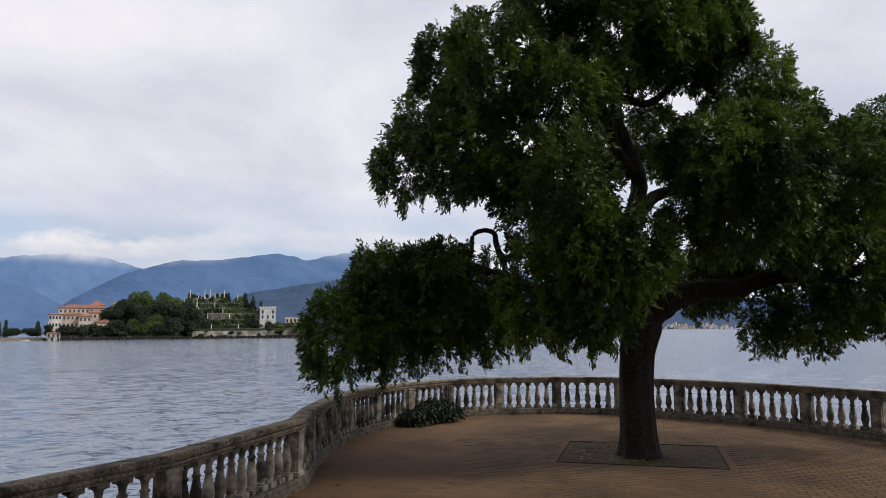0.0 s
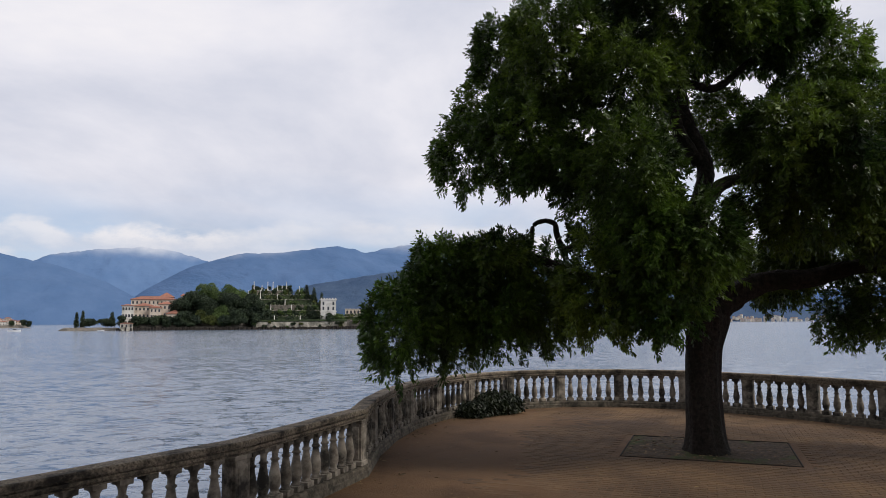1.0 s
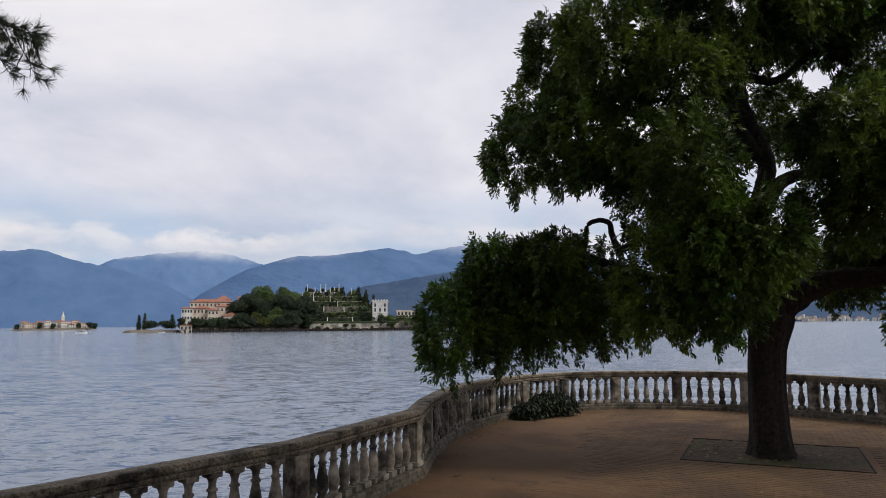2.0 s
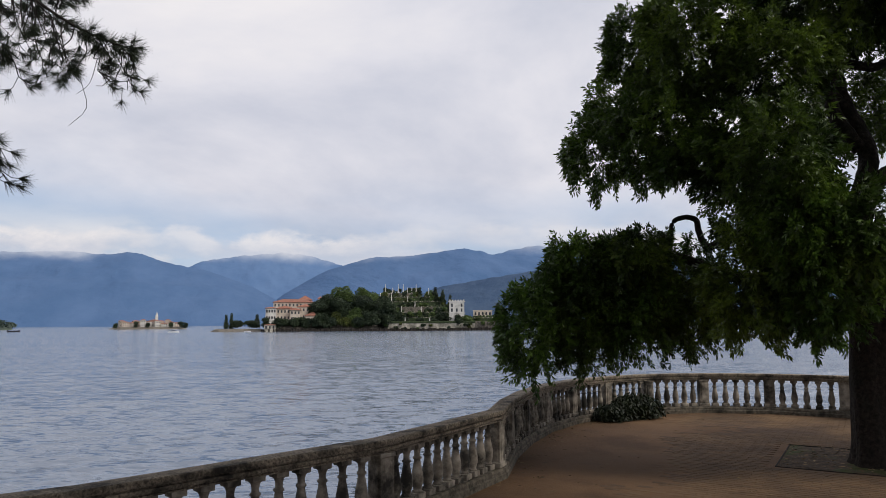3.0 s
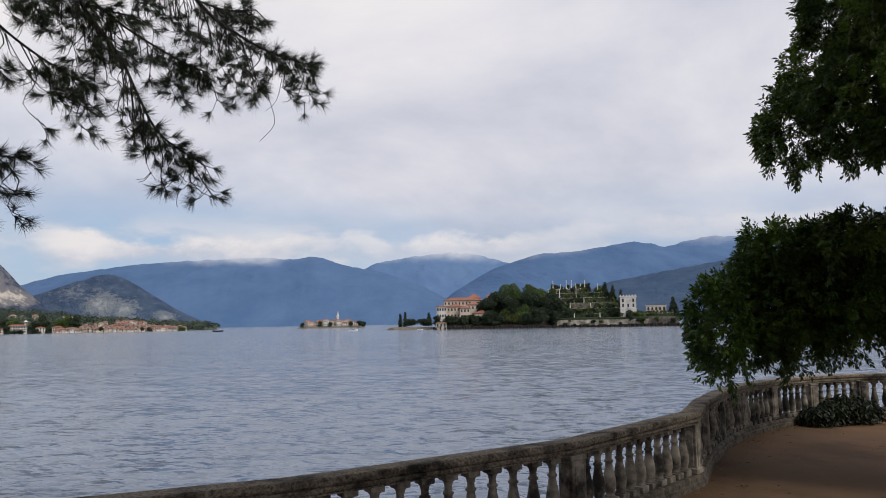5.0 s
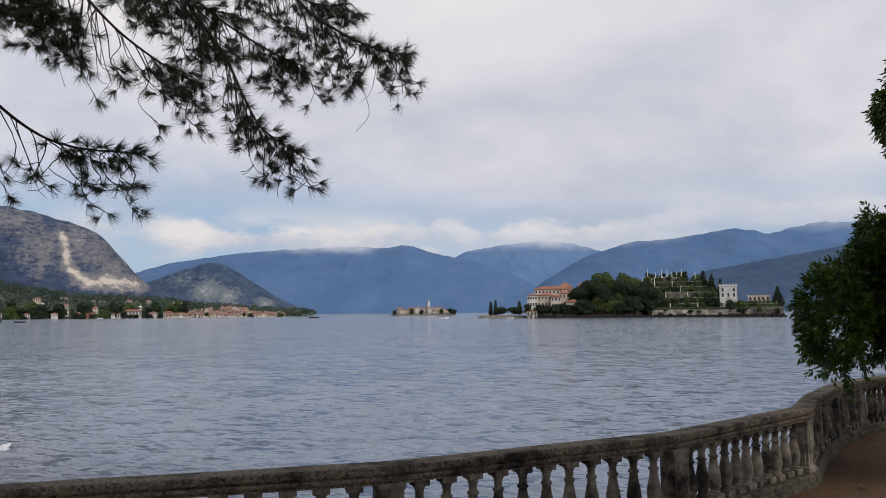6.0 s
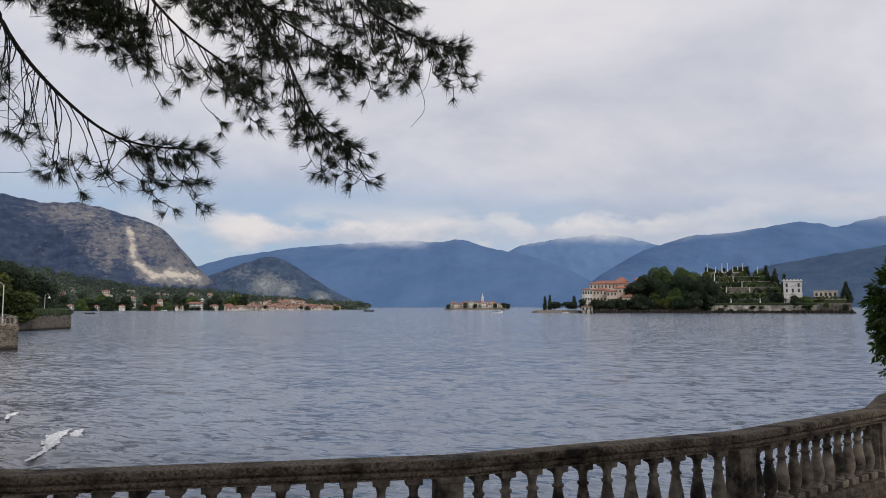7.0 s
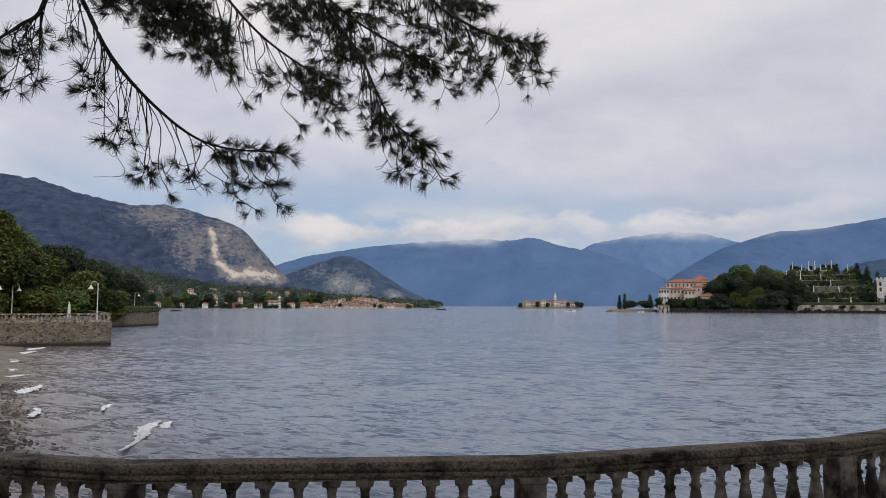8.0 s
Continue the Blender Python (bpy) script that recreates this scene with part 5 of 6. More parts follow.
for az, r, z, w, h, wl_, rf, lb, cols, rows_ in ((-62.6, 893, -1.5, 11, 6, TILE, TILE, "orange villa on the far shore", 4, 2), (-62.3, 897, 0, 7, 12, CREAM, TILE, "pale villa with a terracotta roof", 3, 3), (-59.8, 894, -1.5, 21, 9, WHITE, TILE, "large white lakeside hotel", 12, 3), (-59.3, 896, 0, 3.5, 13, WHITE, WHITE, "white tower of the hotel", 2, 4), (-66.0, 1010, 18, 10, 5.5, CREAM, TILE, "cream villa among the trees", 4, 2),
                                              (-68.3, 905, -1, 8, 6, WHITE, TILE, "small white house on the far shore", 3, 2), (-67.3, 930, 3, 9, 8, CREAM, TILE, "cream house on the far shore", 3, 2), (-70.0, 930, 3, 8, 8, WHITE, TILE, "white house on the far shore", 3, 2), (-64.9, 905, -1, 8, 5, WHITE, TILE, "low white boathouse on the shore", 3, 1), (-61.0, 903, -1, 9, 4, WHITE, TILE, "low white boathouse on the shore", 3, 1), (-68.9, 960, 10, 9, 9, CREAM, TILE, "cream house among the hill trees", 3, 2), (-70.8, 940, 8, 9, 9, WHITE, TILE, "white house among the hill trees", 3, 2), (-64.2, 930, 6, 8, 9, WHITE, TILE, "white house among the hill trees", 3, 2), (-63.4, 893, -1.5, 7, 6, CREAM, TILE, "cream house beside the lake", 3, 2), (-60.6, 893, -1.5, 9, 5, CREAM, TILE, "cream house beside the lake", 3, 2), (-58.4, 893, -1.5, 11, 6, WHITE, TILE, "white house beside the lake", 3, 2), (-66.6, 893, -1.5, 7, 5, WHITE, TILE, "white house beside the lake", 3, 2), (-57.3, 905, -1, 14, 6, CREAM, TILE, "cream house beside the lake", 5, 2)):
    house("villa", facing(az, r, z), w * 0.85, 8, h * 0.8, wl_, rf, lb, cols, rows_, 2.0, 0.5, "villa", "villas of the far shore")
slope = [q for q in hill if 6 < q[2] < 70 and math.hypot(q[0], q[1]) < 1200 and -71 < math.degrees(math.atan2(q[0], q[1])) < -56]
for i in range(30):
    q = hr_.choice(slope)
    az = math.degrees(math.atan2(q[0], q[1]))
    house("hill_house", facing(az, math.hypot(q[0], q[1]), q[2] + 4.5, hr_.uniform(-40, 40)), hr_.uniform(4, 8), hr_.uniform(4, 6), hr_.uniform(2.5, 4.5), hr_.choice((CREAM, WHITE, PALE)), hr_.choice((TILE, TILE_HAZED)), "small stucco house among the trees of the hill", 2, 1, 1.5, 0.4, "house", "houses on the wooded hill", win=(0.8, 1.2))
for i in range(46):
    az = hr_.uniform(-70, -56)
    shore_tree(facing(az, 896 + hr_.uniform(0, 25), -1.5), hr_.uniform(9, 19), hr_.uniform(8, 14), hr_.choice((WOOD_DARK, WOOD_DARK, WOOD_LIGHT)), "leafy tree on the far wooded shore", 200 + i, 0.1, 6, group="trees of the far shore", leaf=1.6)
for i in range(22):
    shore_tree(facing(hr_.uniform(-71, -57.5), 885 + hr_.uniform(0, 5), -2.0), hr_.uniform(3, 8), hr_.uniform(4, 9), hr_.choice((WOOD_DARK, WOOD_DARK, WOOD_LIGHT)), "rounded waterside tree before the villas", 800 + i, 0.1, 5, group="waterside trees", leaf=1.3)
for i in range(26):
    az = hr_.uniform(-58.5, -48.6)
    shore_tree(facing(az, 878 + hr_.uniform(0, 40), -1.8), hr_.uniform(2.5, 6.0), hr_.uniform(3, 6), hr_.choice((WOOD_DARK, WOOD_LIGHT)), "small tree among the lakeside houses", 700 + i, 0.1, 5, group="trees of the lakeside town", leaf=1.1)
for i in range(200):
    az = 12 + 26 * hr_.random()
    up_ = hr_.random() ** 2
    house("far_house", facing(az, 2472 + 70 * up_, WATER + 1 + 16 * up_, hr_.uniform(-30, 30)), hr_.uniform(4, 11), 8, hr_.uniform(3, 9), hr_.choice((CREAM, WHITE, WHITE, WHITE)), TILE_HAZED, "pale house of a town across the lake", 0, 0, 2, 0.4, "house", "houses of the town across the lake")

# ---- promenade wall, lamps and park ----
W1 = [(-101.0, -6.0), (-88.5, 9.5), (-84.6, 18.6), (-80.9, 27.2), (-110.0, 35.2), (-135, 41.0)]


def quay(name, line, top_z, thick, material, label, posts):
    """A masonry quay along a line, with coping and a low parapet of small posts on top."""
    t = thing(name, pose(0, 0, 0), label, "sea wall", kind="structure")
    ms = mitres(line)
    for i in range(len(line) - 1):
        a, b = Vector(line[i]), Vector(line[i + 1])
        bm = bmesh.new()
        q = [a, b, b - ms[i + 1] * thick, a - ms[i] * thick]
        lo = [bm.verts.new((p.x, p.y, WATER - 1)) for p in q]
        hi = [bm.verts.new((p.x, p.y, top_z)) for p in q]
        bm.faces.new(hi)
        for k in range(4):
            bm.faces.new((lo[k], lo[(k + 1) % 4], hi[(k + 1) % 4], hi[k]))
        part("masonry", bm, material, t)
        d = (b - a)
        n = int(d.length / 0.9)
        rz = math.atan2(d.y, d.x)
        bm = bmesh.new()
        mid = (a + b) / 2 - (ms[i] + ms[i + 1]) * 0.12
        box(bm, (mid.x, mid.y, top_z + 0.1), (d.length, 0.5, 0.2), rz)
        if posts:
            box(bm, (mid.x, mid.y, top_z + 0.86), (d.length, 0.36, 0.14), rz)
        part("coping", bm, STONE, t)
        if posts:
            bm = bmesh.new()
            for k in range(int(d.length / 0.42)):
                p = a.lerp(b, (k + 0.5) / int(d.length / 0.42)) - (ms[i] + ms[i + 1]) * 0.12
                w = 0.3 if k % 7 == 0 else 0.15
                box(bm, (p.x, p.y, top_z + 0.5), (w, w, 0.6), rz)
            tagged(part("balusters", bm, STONE, t), kind="stuff")
    return t


# the quay's terrace lies to the shore side of its line
quay("quay", [(x, y) for x, y in W1][::1], 0.05, 8.0, MASONRY, "weathered masonry quay with a pale balustrade at the lakeside", True)
quay("quay", [(-132, 38.0), (-141, 47.0), (-152.6, 61.0), (-185.0, 66.0)], 0.2, 8.0, MASONRY, "further masonry quay topped by a clipped hedge", False)
bm = bmesh.new()
for i in range(26):
    t = i / 25
    p = Vector((-141, 47.0)).lerp(Vector((-152.0, 60.2)), t)
    box(bm, (p.x - 1.0, p.y + 0.6, 0.95), (1.2, 1.2, hr_.uniform(0.9, 1.5)), 0.9, bevel=0.2)
tagged(part("hedge", bm, HEDGE, None), "clipped green hedge along the further quay", "hedge")
# promenade land behind the quays
bm = bmesh.new()
vs = [bm.verts.new((x, y, 0.0)) for x, y in ((-100, -30), (-96, 8), (-92, 24), (-108, 36), (-150, 44), (-165, 58), (-230, 70), (-600, 210), (-600, -250))]
bm.faces.new(vs)
tagged(part("ground", bm, EARTH, None), "shaded promenade ground behind the quay", "ground", kind="structure")


def street_lamp(m, h=4.6):
    t = thing("street_lamp", m, "pale green promenade lamp with a curved arm and bell shade", "street lamp", "promenade lamps")
    bm = bmesh.new()
    lathe(bm, [(0.16, 0), (0.16, 0.5), (0.09, 0.6), (0.065, 1.4), (0.055, h - 0.2), (0.03, h)], 10)
    part("pole", bm, WOODSHUT, t)
    bm = bmesh.new()
    tube(bm, smooth_path([(0, 0, h - 0.5), (0.12, 0, h + 0.05), (0.45, 0, h + 0.2), (0.75, 0, h + 0.02), (0.8, 0, h - 0.25)], 5), 0.035, 0.025, 7)
    part("arm", bm, WOODSHUT, t)
    bm = bmesh.new()
    lathe(bm, [(0.05, -0.02), (0.09, -0.1), (0.14, -0.25), (0.3, -0.48), (0.33, -0.55), (0.22, -0.58)][::-1], 12, (0.8, 0, h - 0.2))
    part("shade", bm, WHITE, t, "white bell shade")


for az, r in ((-77.7, 118), (-74.6, 150), (-72.4, 98), (-71.5, 168), (-69.9, 178), (-78.9, 108)):
    p = polar(az, r)
    street_lamp(pose(p.x, p.y, 0.0, 0, 0, -az + (180 if az == -72.4 else 0)))
tagged(place(STATUE, "garden_statue", None, facing(-74.2, 116, 0.0) @ Matrix.Diagonal((0.45, 0.45, 0.5, 1))), "small white stone figure on a pedestal by the promenade", "statue")
PARK = ((-80.5, 120, 17, 15, WOOD_OLIVE), (-79.0, 118, 14.5, 9, WOOD_OLIVE), (-77.4, 125, 10.5, 10, WOOD_OLIVE), (-78.2, 150, 15.5, 13, WOOD_LIGHT), (-76.0, 140, 10.5, 11, WOOD_OLIVE), (-75.0, 170, 13.5, 12, WOOD_DARK), (-73.4, 150, 8.5, 9, WOOD_OLIVE), (-73.9, 190, 13.5, 13, WOOD_DARK), (-72.2, 175, 10.5, 8, WOOD_DARK), (-71.0, 190, 10, 8, WOOD_DARK), (-70.2, 200, 8, 8, WOOD_DARK), (-72.8, 220, 14, 13, WOOD_DARK), (-70.5, 240, 10, 10, WOOD_DARK),
        (-79.5, 135, 8, 10, WOOD_DARK), (-76.8, 175, 12, 13, WOOD_DARK), (-71.6, 150, 5, 7, WOOD_OLIVE), (-74.4, 132, 4.5, 7, WOOD_LIGHT), (-76.2, 122, 4, 7, WOOD_OLIVE), (-82.5, 110, 16, 14, WOOD_DARK), (-78.1, 128, 4, 8, WOOD_DARK))
for i, (az, r, h, w, mt) in enumerate(PARK):
    shore_tree(facing(az, r, 0.0), h, w, mt, "leafy park tree by the promenade" if h > 6 else "rounded park bush by the promenade", 300 + i, 0.08, 9, group="park trees", density=1.4, leaf=0.55)

# ---- beach, stones and breaking waves ----
verts, nx, ny = [], 80, 12
ex, ey = [q[0] for q in EDGE][::-1], [q[1] for q in EDGE][::-1]
for i in range(nx + 1):
    x = -86 + 72 * i / nx
    y0 = float(np.interp(x, ex, ey)) + 0.7 * noise.noise((x * 0.3, 0, 5))
    for j in range(ny + 1):
        t = j / ny
        verts.append((x, y0 + 1.5 - t * 22, WATER - 0.12 + 1.9 * t + 0.06 * noise.noise((x * 1.5, t * 30, 1))))
faces = [(i * (ny + 1) + j, i * (ny + 1) + j + 1, (i + 1) * (ny + 1) + j + 1, (i + 1) * (ny + 1) + j) for i in range(nx) for j in range(ny)]
tagged(place(link_mesh("ground", verts, faces, PEBBLE, True), "ground"), "wet grey pebble beach below the promenade", "beach", kind="structure")
verts, faces = [], []
for i in range(1500):
    x = hr_.uniform(-46, -21)
    y = float(np.interp(x, ex, ey)) + hr_.gauss(-0.7, 0.9)
    s = hr_.uniform(0.025, 0.085) * (2.0 if hr_.random() < 0.03 else 1.0)
    k = len(verts)
    z = WATER - 0.05 + max(0.0, (float(np.interp(x, ex, ey)) + 1.5 - y)) * 0.086
    for q in ((-1, -0.6, -0.3), (1, -0.7, -0.3), (0.9, 0.8, -0.3), (-0.8, 0.7, -0.3), (-0.6, -0.3, 0.45), (0.5, -0.45, 0.55), (0.55, 0.4, 0.5), (-0.5, 0.45, 0.4)):
        verts.append((x + s * q[0] * hr_.uniform(0.8, 1.2), y + s * q[1] * hr_.uniform(0.8, 1.2), z + s * q[2]))
    faces += [(k, k + 1, k + 5, k + 4), (k + 1, k + 2, k + 6, k + 5), (k + 2, k + 3, k + 7, k + 6), (k + 3, k, k + 4, k + 7), (k + 4, k + 5, k + 6, k + 7)]
tagged(place(link_mesh("beach_stones", verts, faces, PEBBLE_ONE), "beach_stones"), "scattered grey stones along the water's edge", "stones", kind="stuff")


def foam(x, y, length, width, rz, seed):
    """A small breaking crest: a low ragged ridge of foam with flecks trailing behind it."""
    r = random.Random(seed)
    bm = bmesh.new()
    c, s = math.cos(radians(rz)), math.sin(radians(rz))
    for k in range(int(190 * length * width) + 90):
        u = r.uniform(-0.5, 0.5)
        thin = max(0.15, 1 - (2 * abs(u)) ** 2)
        spread = width * thin * (0.7 + 0.5 * math.sin(u * 5 + seed))
        px_, py_ = u * length, r.gauss(0, 0.30) * spread + 0.3 * width * math.sin(u * 6 + seed)
        q = r.uniform(0.02, 0.075)
        n = 7
        a0 = r.uniform(0, 6)
        lie = 0.015 + 0.03 * r.random()
        ring = []
        for i in range(n):
            w = a0 + 6.283 * i / n
            e = r.uniform(0.6, 1.2)
            dx, dy = px_ + q * 2.2 * e * math.cos(w), py_ + q * e * math.sin(w)
            ring.append(bm.verts.new((x + c * dx - s * dy, y + s * dx + c * dy, WATER + lie)))
        tip = bm.verts.new((x + c * px_ - s * py_, y + s * px_ + c * py_, WATER + lie + 0.10 * thin * r.random()))
        for i in range(n):
            bm.faces.new((ring[i], ring[(i + 1) % n], tip))
    tagged(part("wave_crest", bm, FOAM, None), "small breaking wave crest with white foam", "wave", "breaking waves near the beach", "stuff")


FOAMS = ((-25.3, 9.6, 5.4, 0.50, 146), (-26.4, 10.9, 1.8, 0.25, 152), (-32.8, 10.9, 1.8, 0.14, 150), (-42.3, 10.3, 4.2, 0.7, 158), (-33.3, 8.3, 2.4, 0.35, 165), (-50.1, 11.1, 2.6, 0.5, 120), (-54.9, 12.0, 4.0, 0.8, 160), (-63.8, 14.1, 5.0, 0.9, 160), (-73.7, 17.6, 4.0, 0.5, 150), (-79.6, 19.7, 4.5, 0.7, 150))
for k, (x, y, l_, w, rz) in enumerate(FOAMS):
    foam(x, y, l_, w, rz, k)

# ---- boats ----
for az, r, L, mt, lb, cabin in ((-36.0, 470, 6.5, HULL, "small white motorboat on the lake", True), (-46.4, 620, 8.5, DARKHULL, "low dark open boat on the lake", False), (-56.9, 860, 5, HULL, "white moored boat near the far town", True), (-30.6, 462, 4, HULL, "small white boat by the island jetty", False), (-67.0, 500, 6, DARKHULL, "dark moored rowing boat", False), (-62.0, 860, 6, HULL, "white moored boat near the villas", True)):
    b_ = thing("boat", facing(az, r, WATER), lb, "boat")
    bm = bmesh.new()
    rings = []
    for i in range(9):
        t = i / 8
        wd = 0.17 * L * math.sin(math.pi * min(0.98, 0.12 + t * 0.88)) ** 0.7
        z = 0.12 * L * (1 + 0.35 * (t if cabin else abs(2 * t - 1)) ** 2)
        rings.append([bm.verts.new(((t - 0.5) * L, s * wd * k, zz)) for s, k, zz in ((-1, 1.0, z), (-1, 0.65, -0.1), (1, 0.65, -0.1), (1, 1.0, z))])
    for p, q in zip(rings, rings[1:]):
        for k in range(4):
            bm.faces.new((p[k], p[(k + 1) % 4], q[(k + 1) % 4], q[k]))
    bm.faces.new(rings[0])
    bm.faces.new(rings[-1][::-1])
    part("hull", bm, mt, b_)
    if cabin:
        bm = bmesh.new()
        box(bm, (0.02 * L, 0, 0.17 * L), (0.3 * L, 0.2 * L, 0.12 * L), taper=0.75, bevel=0.05)
        part("cabin", bm, GLASS, b_, "dark glazed cabin")

# ---- overhanging pine ----
pine = thing("pine_tree", pose(-10.5, -3.2, 0), "tall dark pine with drooping needle-tufted branches over the terrace", "pine tree")
PIN = Vector((-10.5, -3.2, 0))
prng = random.Random(21)
nr2 = np.random.default_rng(9)
bm = bmesh.new()
tube(bm, [q - PIN for q in smooth_path([(-10.5, -3.2, -0.05), (-10.45, -3.1, 2.5), (-10.6, -3.0, 6.0), (-10.5, -2.8, 10.5), (-10.6, -2.7, 14.0)], 6)], 0.36, 0.14, 14, 0.07, prng)
part("trunk", bm, BARK, pine, smooth=True)
BOUGHS = [
    ([(-10.5, -2.9, 9.0), (-12.6, 0.6, 9.4), (-13.21, 2.91, 8.45), (-13.02, 3.65, 7.07), (-12.9, 4.04, 6.27), (-12.72, 4.57, 5.6), (-12.44, 5.27, 4.98), (-12.16, 5.88, 4.75), (-11.69, 6.75, 4.73)], 0.06, 4, 1.05, 34),
    ([(-10.5, -2.8, 10.0), (-11.6, 3.5, 10.6), (-11.57, 6.94, 9.06), (-11.33, 7.31, 7.67), (-10.93, 7.88, 6.67), (-10.73, 8.14, 5.98), (-10.5, 8.43, 5.34), (-10.01, 8.99, 4.83)], 0.055, 2.6, 0.85, 46),
    ([(-10.5, -2.8, 10.6), (-11.5, 4.5, 11.2), (-11.24, 8.14, 9.62), (-10.38, 9.18, 8.0), (-9.92, 9.68, 7.50), (-9.40, 10.15, 7.16), (-8.86, 10.62, 6.98)], 0.055, 2.4, 0.85, 50),
    ([(-10.5, -2.8, 9.6), (-12.5, 2.2, 10.2), (-12.78, 4.98, 8.89), (-12.46, 5.72, 7.86), (-12.09, 6.45, 6.99), (-11.66, 7.18, 6.41), (-11.31, 7.71, 6.12)], 0.045, 2.2, 0.95, 46),
    ([(-10.5, -2.8, 10.2), (-12.2, 3.2, 11.0), (-12.48, 6.14, 9.45), (-11.96, 7.07, 8.47), (-11.35, 7.98, 7.54), (-10.67, 8.85, 6.91), (-10.3, 9.25, 6.7)], 0.045, 2.2, 0.8, 46),
    ([(-10.5, -2.9, 8.6), (-12.0, 0.8, 8.9), (-12.76, 3.07, 7.94), (-12.78, 3.0, 6.7), (-12.84, 2.72, 6.32), (-12.92, 2.33, 5.92), (-12.98, 1.93, 5.4)], 0.06, 3, 0.7, 20),
    ([(-10.5, -2.8, 9.8), (-13.0, 1.6, 10.2), (-13.53, 4.06, 8.83), (-13.28, 4.8, 7.94), (-13.02, 5.45, 7.41), (-12.72, 6.1, 7.07)], 0.045, 2.2, 0.85, 56),
    ([(-10.5, -2.8, 11.2), (-11.9, 5.0, 11.2), (-11.55, 8.39, 8.9), (-11.13, 8.93, 8.5), (-10.44, 9.7, 8.15), (-9.95, 10.18, 8.2)], 0.045, 2.0, 0.7, 44),
    ([(-10.5, -2.8, 10.4), (-12.6, 3.6, 10.8), (-12.3, 5.9, 9.2), (-11.9, 6.6, 8.2), (-11.4, 7.4, 7.6), (-10.9, 8.2, 7.5)], 0.045, 2.2, 0.8, 56),
    ([(-10.5, -2.8, 9.4), (-12.9, 1.2, 9.6), (-13.4, 3.3, 8.6), (-13.3, 4.1, 7.9), (-13.1, 4.9, 7.6), (-12.9, 5.5, 7.5)], 0.045, 2.2, 0.6, 44),
]
tuft_at = []


def tuft(p, d):
    tuft_at.append((p - PIN, d.normalized()))


for pts, r0, first, hang, count in BOUGHS:
    path = smooth_path(pts, 8)
    bm = bmesh.new()
    tube(bm, [q - PIN for q in path], r0, 0.012, 7, 0.06, prng)
    bough = part("bough", bm, TWIG, pine, smooth=True)
    bm = bmesh.new()
    start = int(first * 8 / 1.6)
    count = int(count * 0.8)
    for k in range(count):
        t = (k + prng.random()) / count
        i = min(len(path) - 2, int(start + (len(path) - 1 - start) * t))
        p = path[i]
        d = (path[i + 1] - path[i]).normalized()
        side = d.cross(Vector((0, 0, 1))).normalized() * prng.choice((-1, 1))
        L = 1.45 * hang * prng.uniform(0.35, 1.15) * (1.2 - 0.62 * t)
        q1 = p + side * 0.4 * L * prng.random() + d * prng.uniform(-0.15, 0.4) * L + Vector((0, 0, -prng.uniform(0.1, 0.42) * L))
        q2 = q1 + side * 0.3 * L * prng.uniform(-0.9, 1) + d * prng.uniform(-0.25, 0.3) * L + Vector((0, 0, -prng.uniform(0.3, 0.55) * L))
        q3 = q2 + side * 0.25 * L * prng.uniform(-0.8, 1) + d * prng.uniform(-0.1, 0.45) * L + Vector((0, 0, -prng.uniform(-0.08, 0.22) * L))
        tube(bm, [q - PIN for q in smooth_path([p, q1, q2, q3], 3)], 0.012, 0.006, 4)
        if prng.random() < 0.05:
            q4 = q3 + Vector((prng.uniform(-0.2, 0.2), prng.uniform(-0.2, 0.2), -0.5 * prng.random()))
            q5 = q4 + Vector((prng.uniform(-0.25, 0.25), prng.uniform(-0.25, 0.25), -0.4 * prng.random()))
            tube(bm, [q - PIN for q in smooth_path([q3, q4, q5], 3)], 0.006, 0.004, 4)
            continue
        if prng.random() < 0.9:
            tuft(q3, q3 - q2 + Vector((0, 0, 0.05)))
        for _ in range(prng.choice((2, 3, 3, 4))):
            s = prng.uniform(0.75, 1.9)
            b0 = q1.lerp(q2, s) if s < 1 else q2.lerp(q3, s - 1)
            e = b0 + Vector((prng.uniform(-0.3, 0.3), prng.uniform(-0.3, 0.3), prng.uniform(-0.30, 0.02))) * (0.5 + 0.6 * hang)
            mid = b0.lerp(e, 0.5) + Vector((0, 0, -0.06))
            tube(bm, [q - PIN for q in (b0, mid, e)], 0.007, 0.005, 4)
            if prng.random() < 0.66:
                tuft(e, e - mid)
    for k in range(int(hang * 20)):  # bare strands, curling at the end
        i = min(len(path) - 8, int(start + (len(path) - start) * prng.uniform(0.0, 0.5)))
        sway = Vector((prng.uniform(-0.3, 0.3), prng.uniform(-0.3, 0.3), 0))
        L = hang * prng.uniform(0.5, 1.5)
        strand = [path[i], path[i] + sway * 0.3 + Vector((0, 0, -0.3 * L)), path[i] + sway + Vector((0, 0, -0.7 * L)), path[i] + sway * 0.4 + Vector((prng.uniform(-0.2, 0.2), prng.uniform(-0.2, 0.2), -L)), path[i] + sway * 1.5 + Vector((prng.uniform(-0.25, 0.25), prng.uniform(-0.25, 0.25), -1.05 * L))]
        tube(bm, [q - PIN for q in smooth_path(strand, 4)], 0.009, 0.004, 4)
    for k in range(42):
        i = len(path) - 1 - int(k * 0.26)
        e = path[i] + Vector((prng.uniform(-0.24, 0.24), prng.uniform(-0.24, 0.24), prng.uniform(-0.32, 0.10)))
        tube(bm, [path[i] - PIN, e - PIN], 0.007, 0.005, 4)
        tuft(e, e - path[i] + (path[-1] - path[-4]) * 0.4)
    tagged(part("twig_mass", bm, TWIG, bough), kind="stuff")
NEEDLES = 66
P = np.array([q for q, _ in tuft_at])
D = np.array([q for _, q in tuft_at])
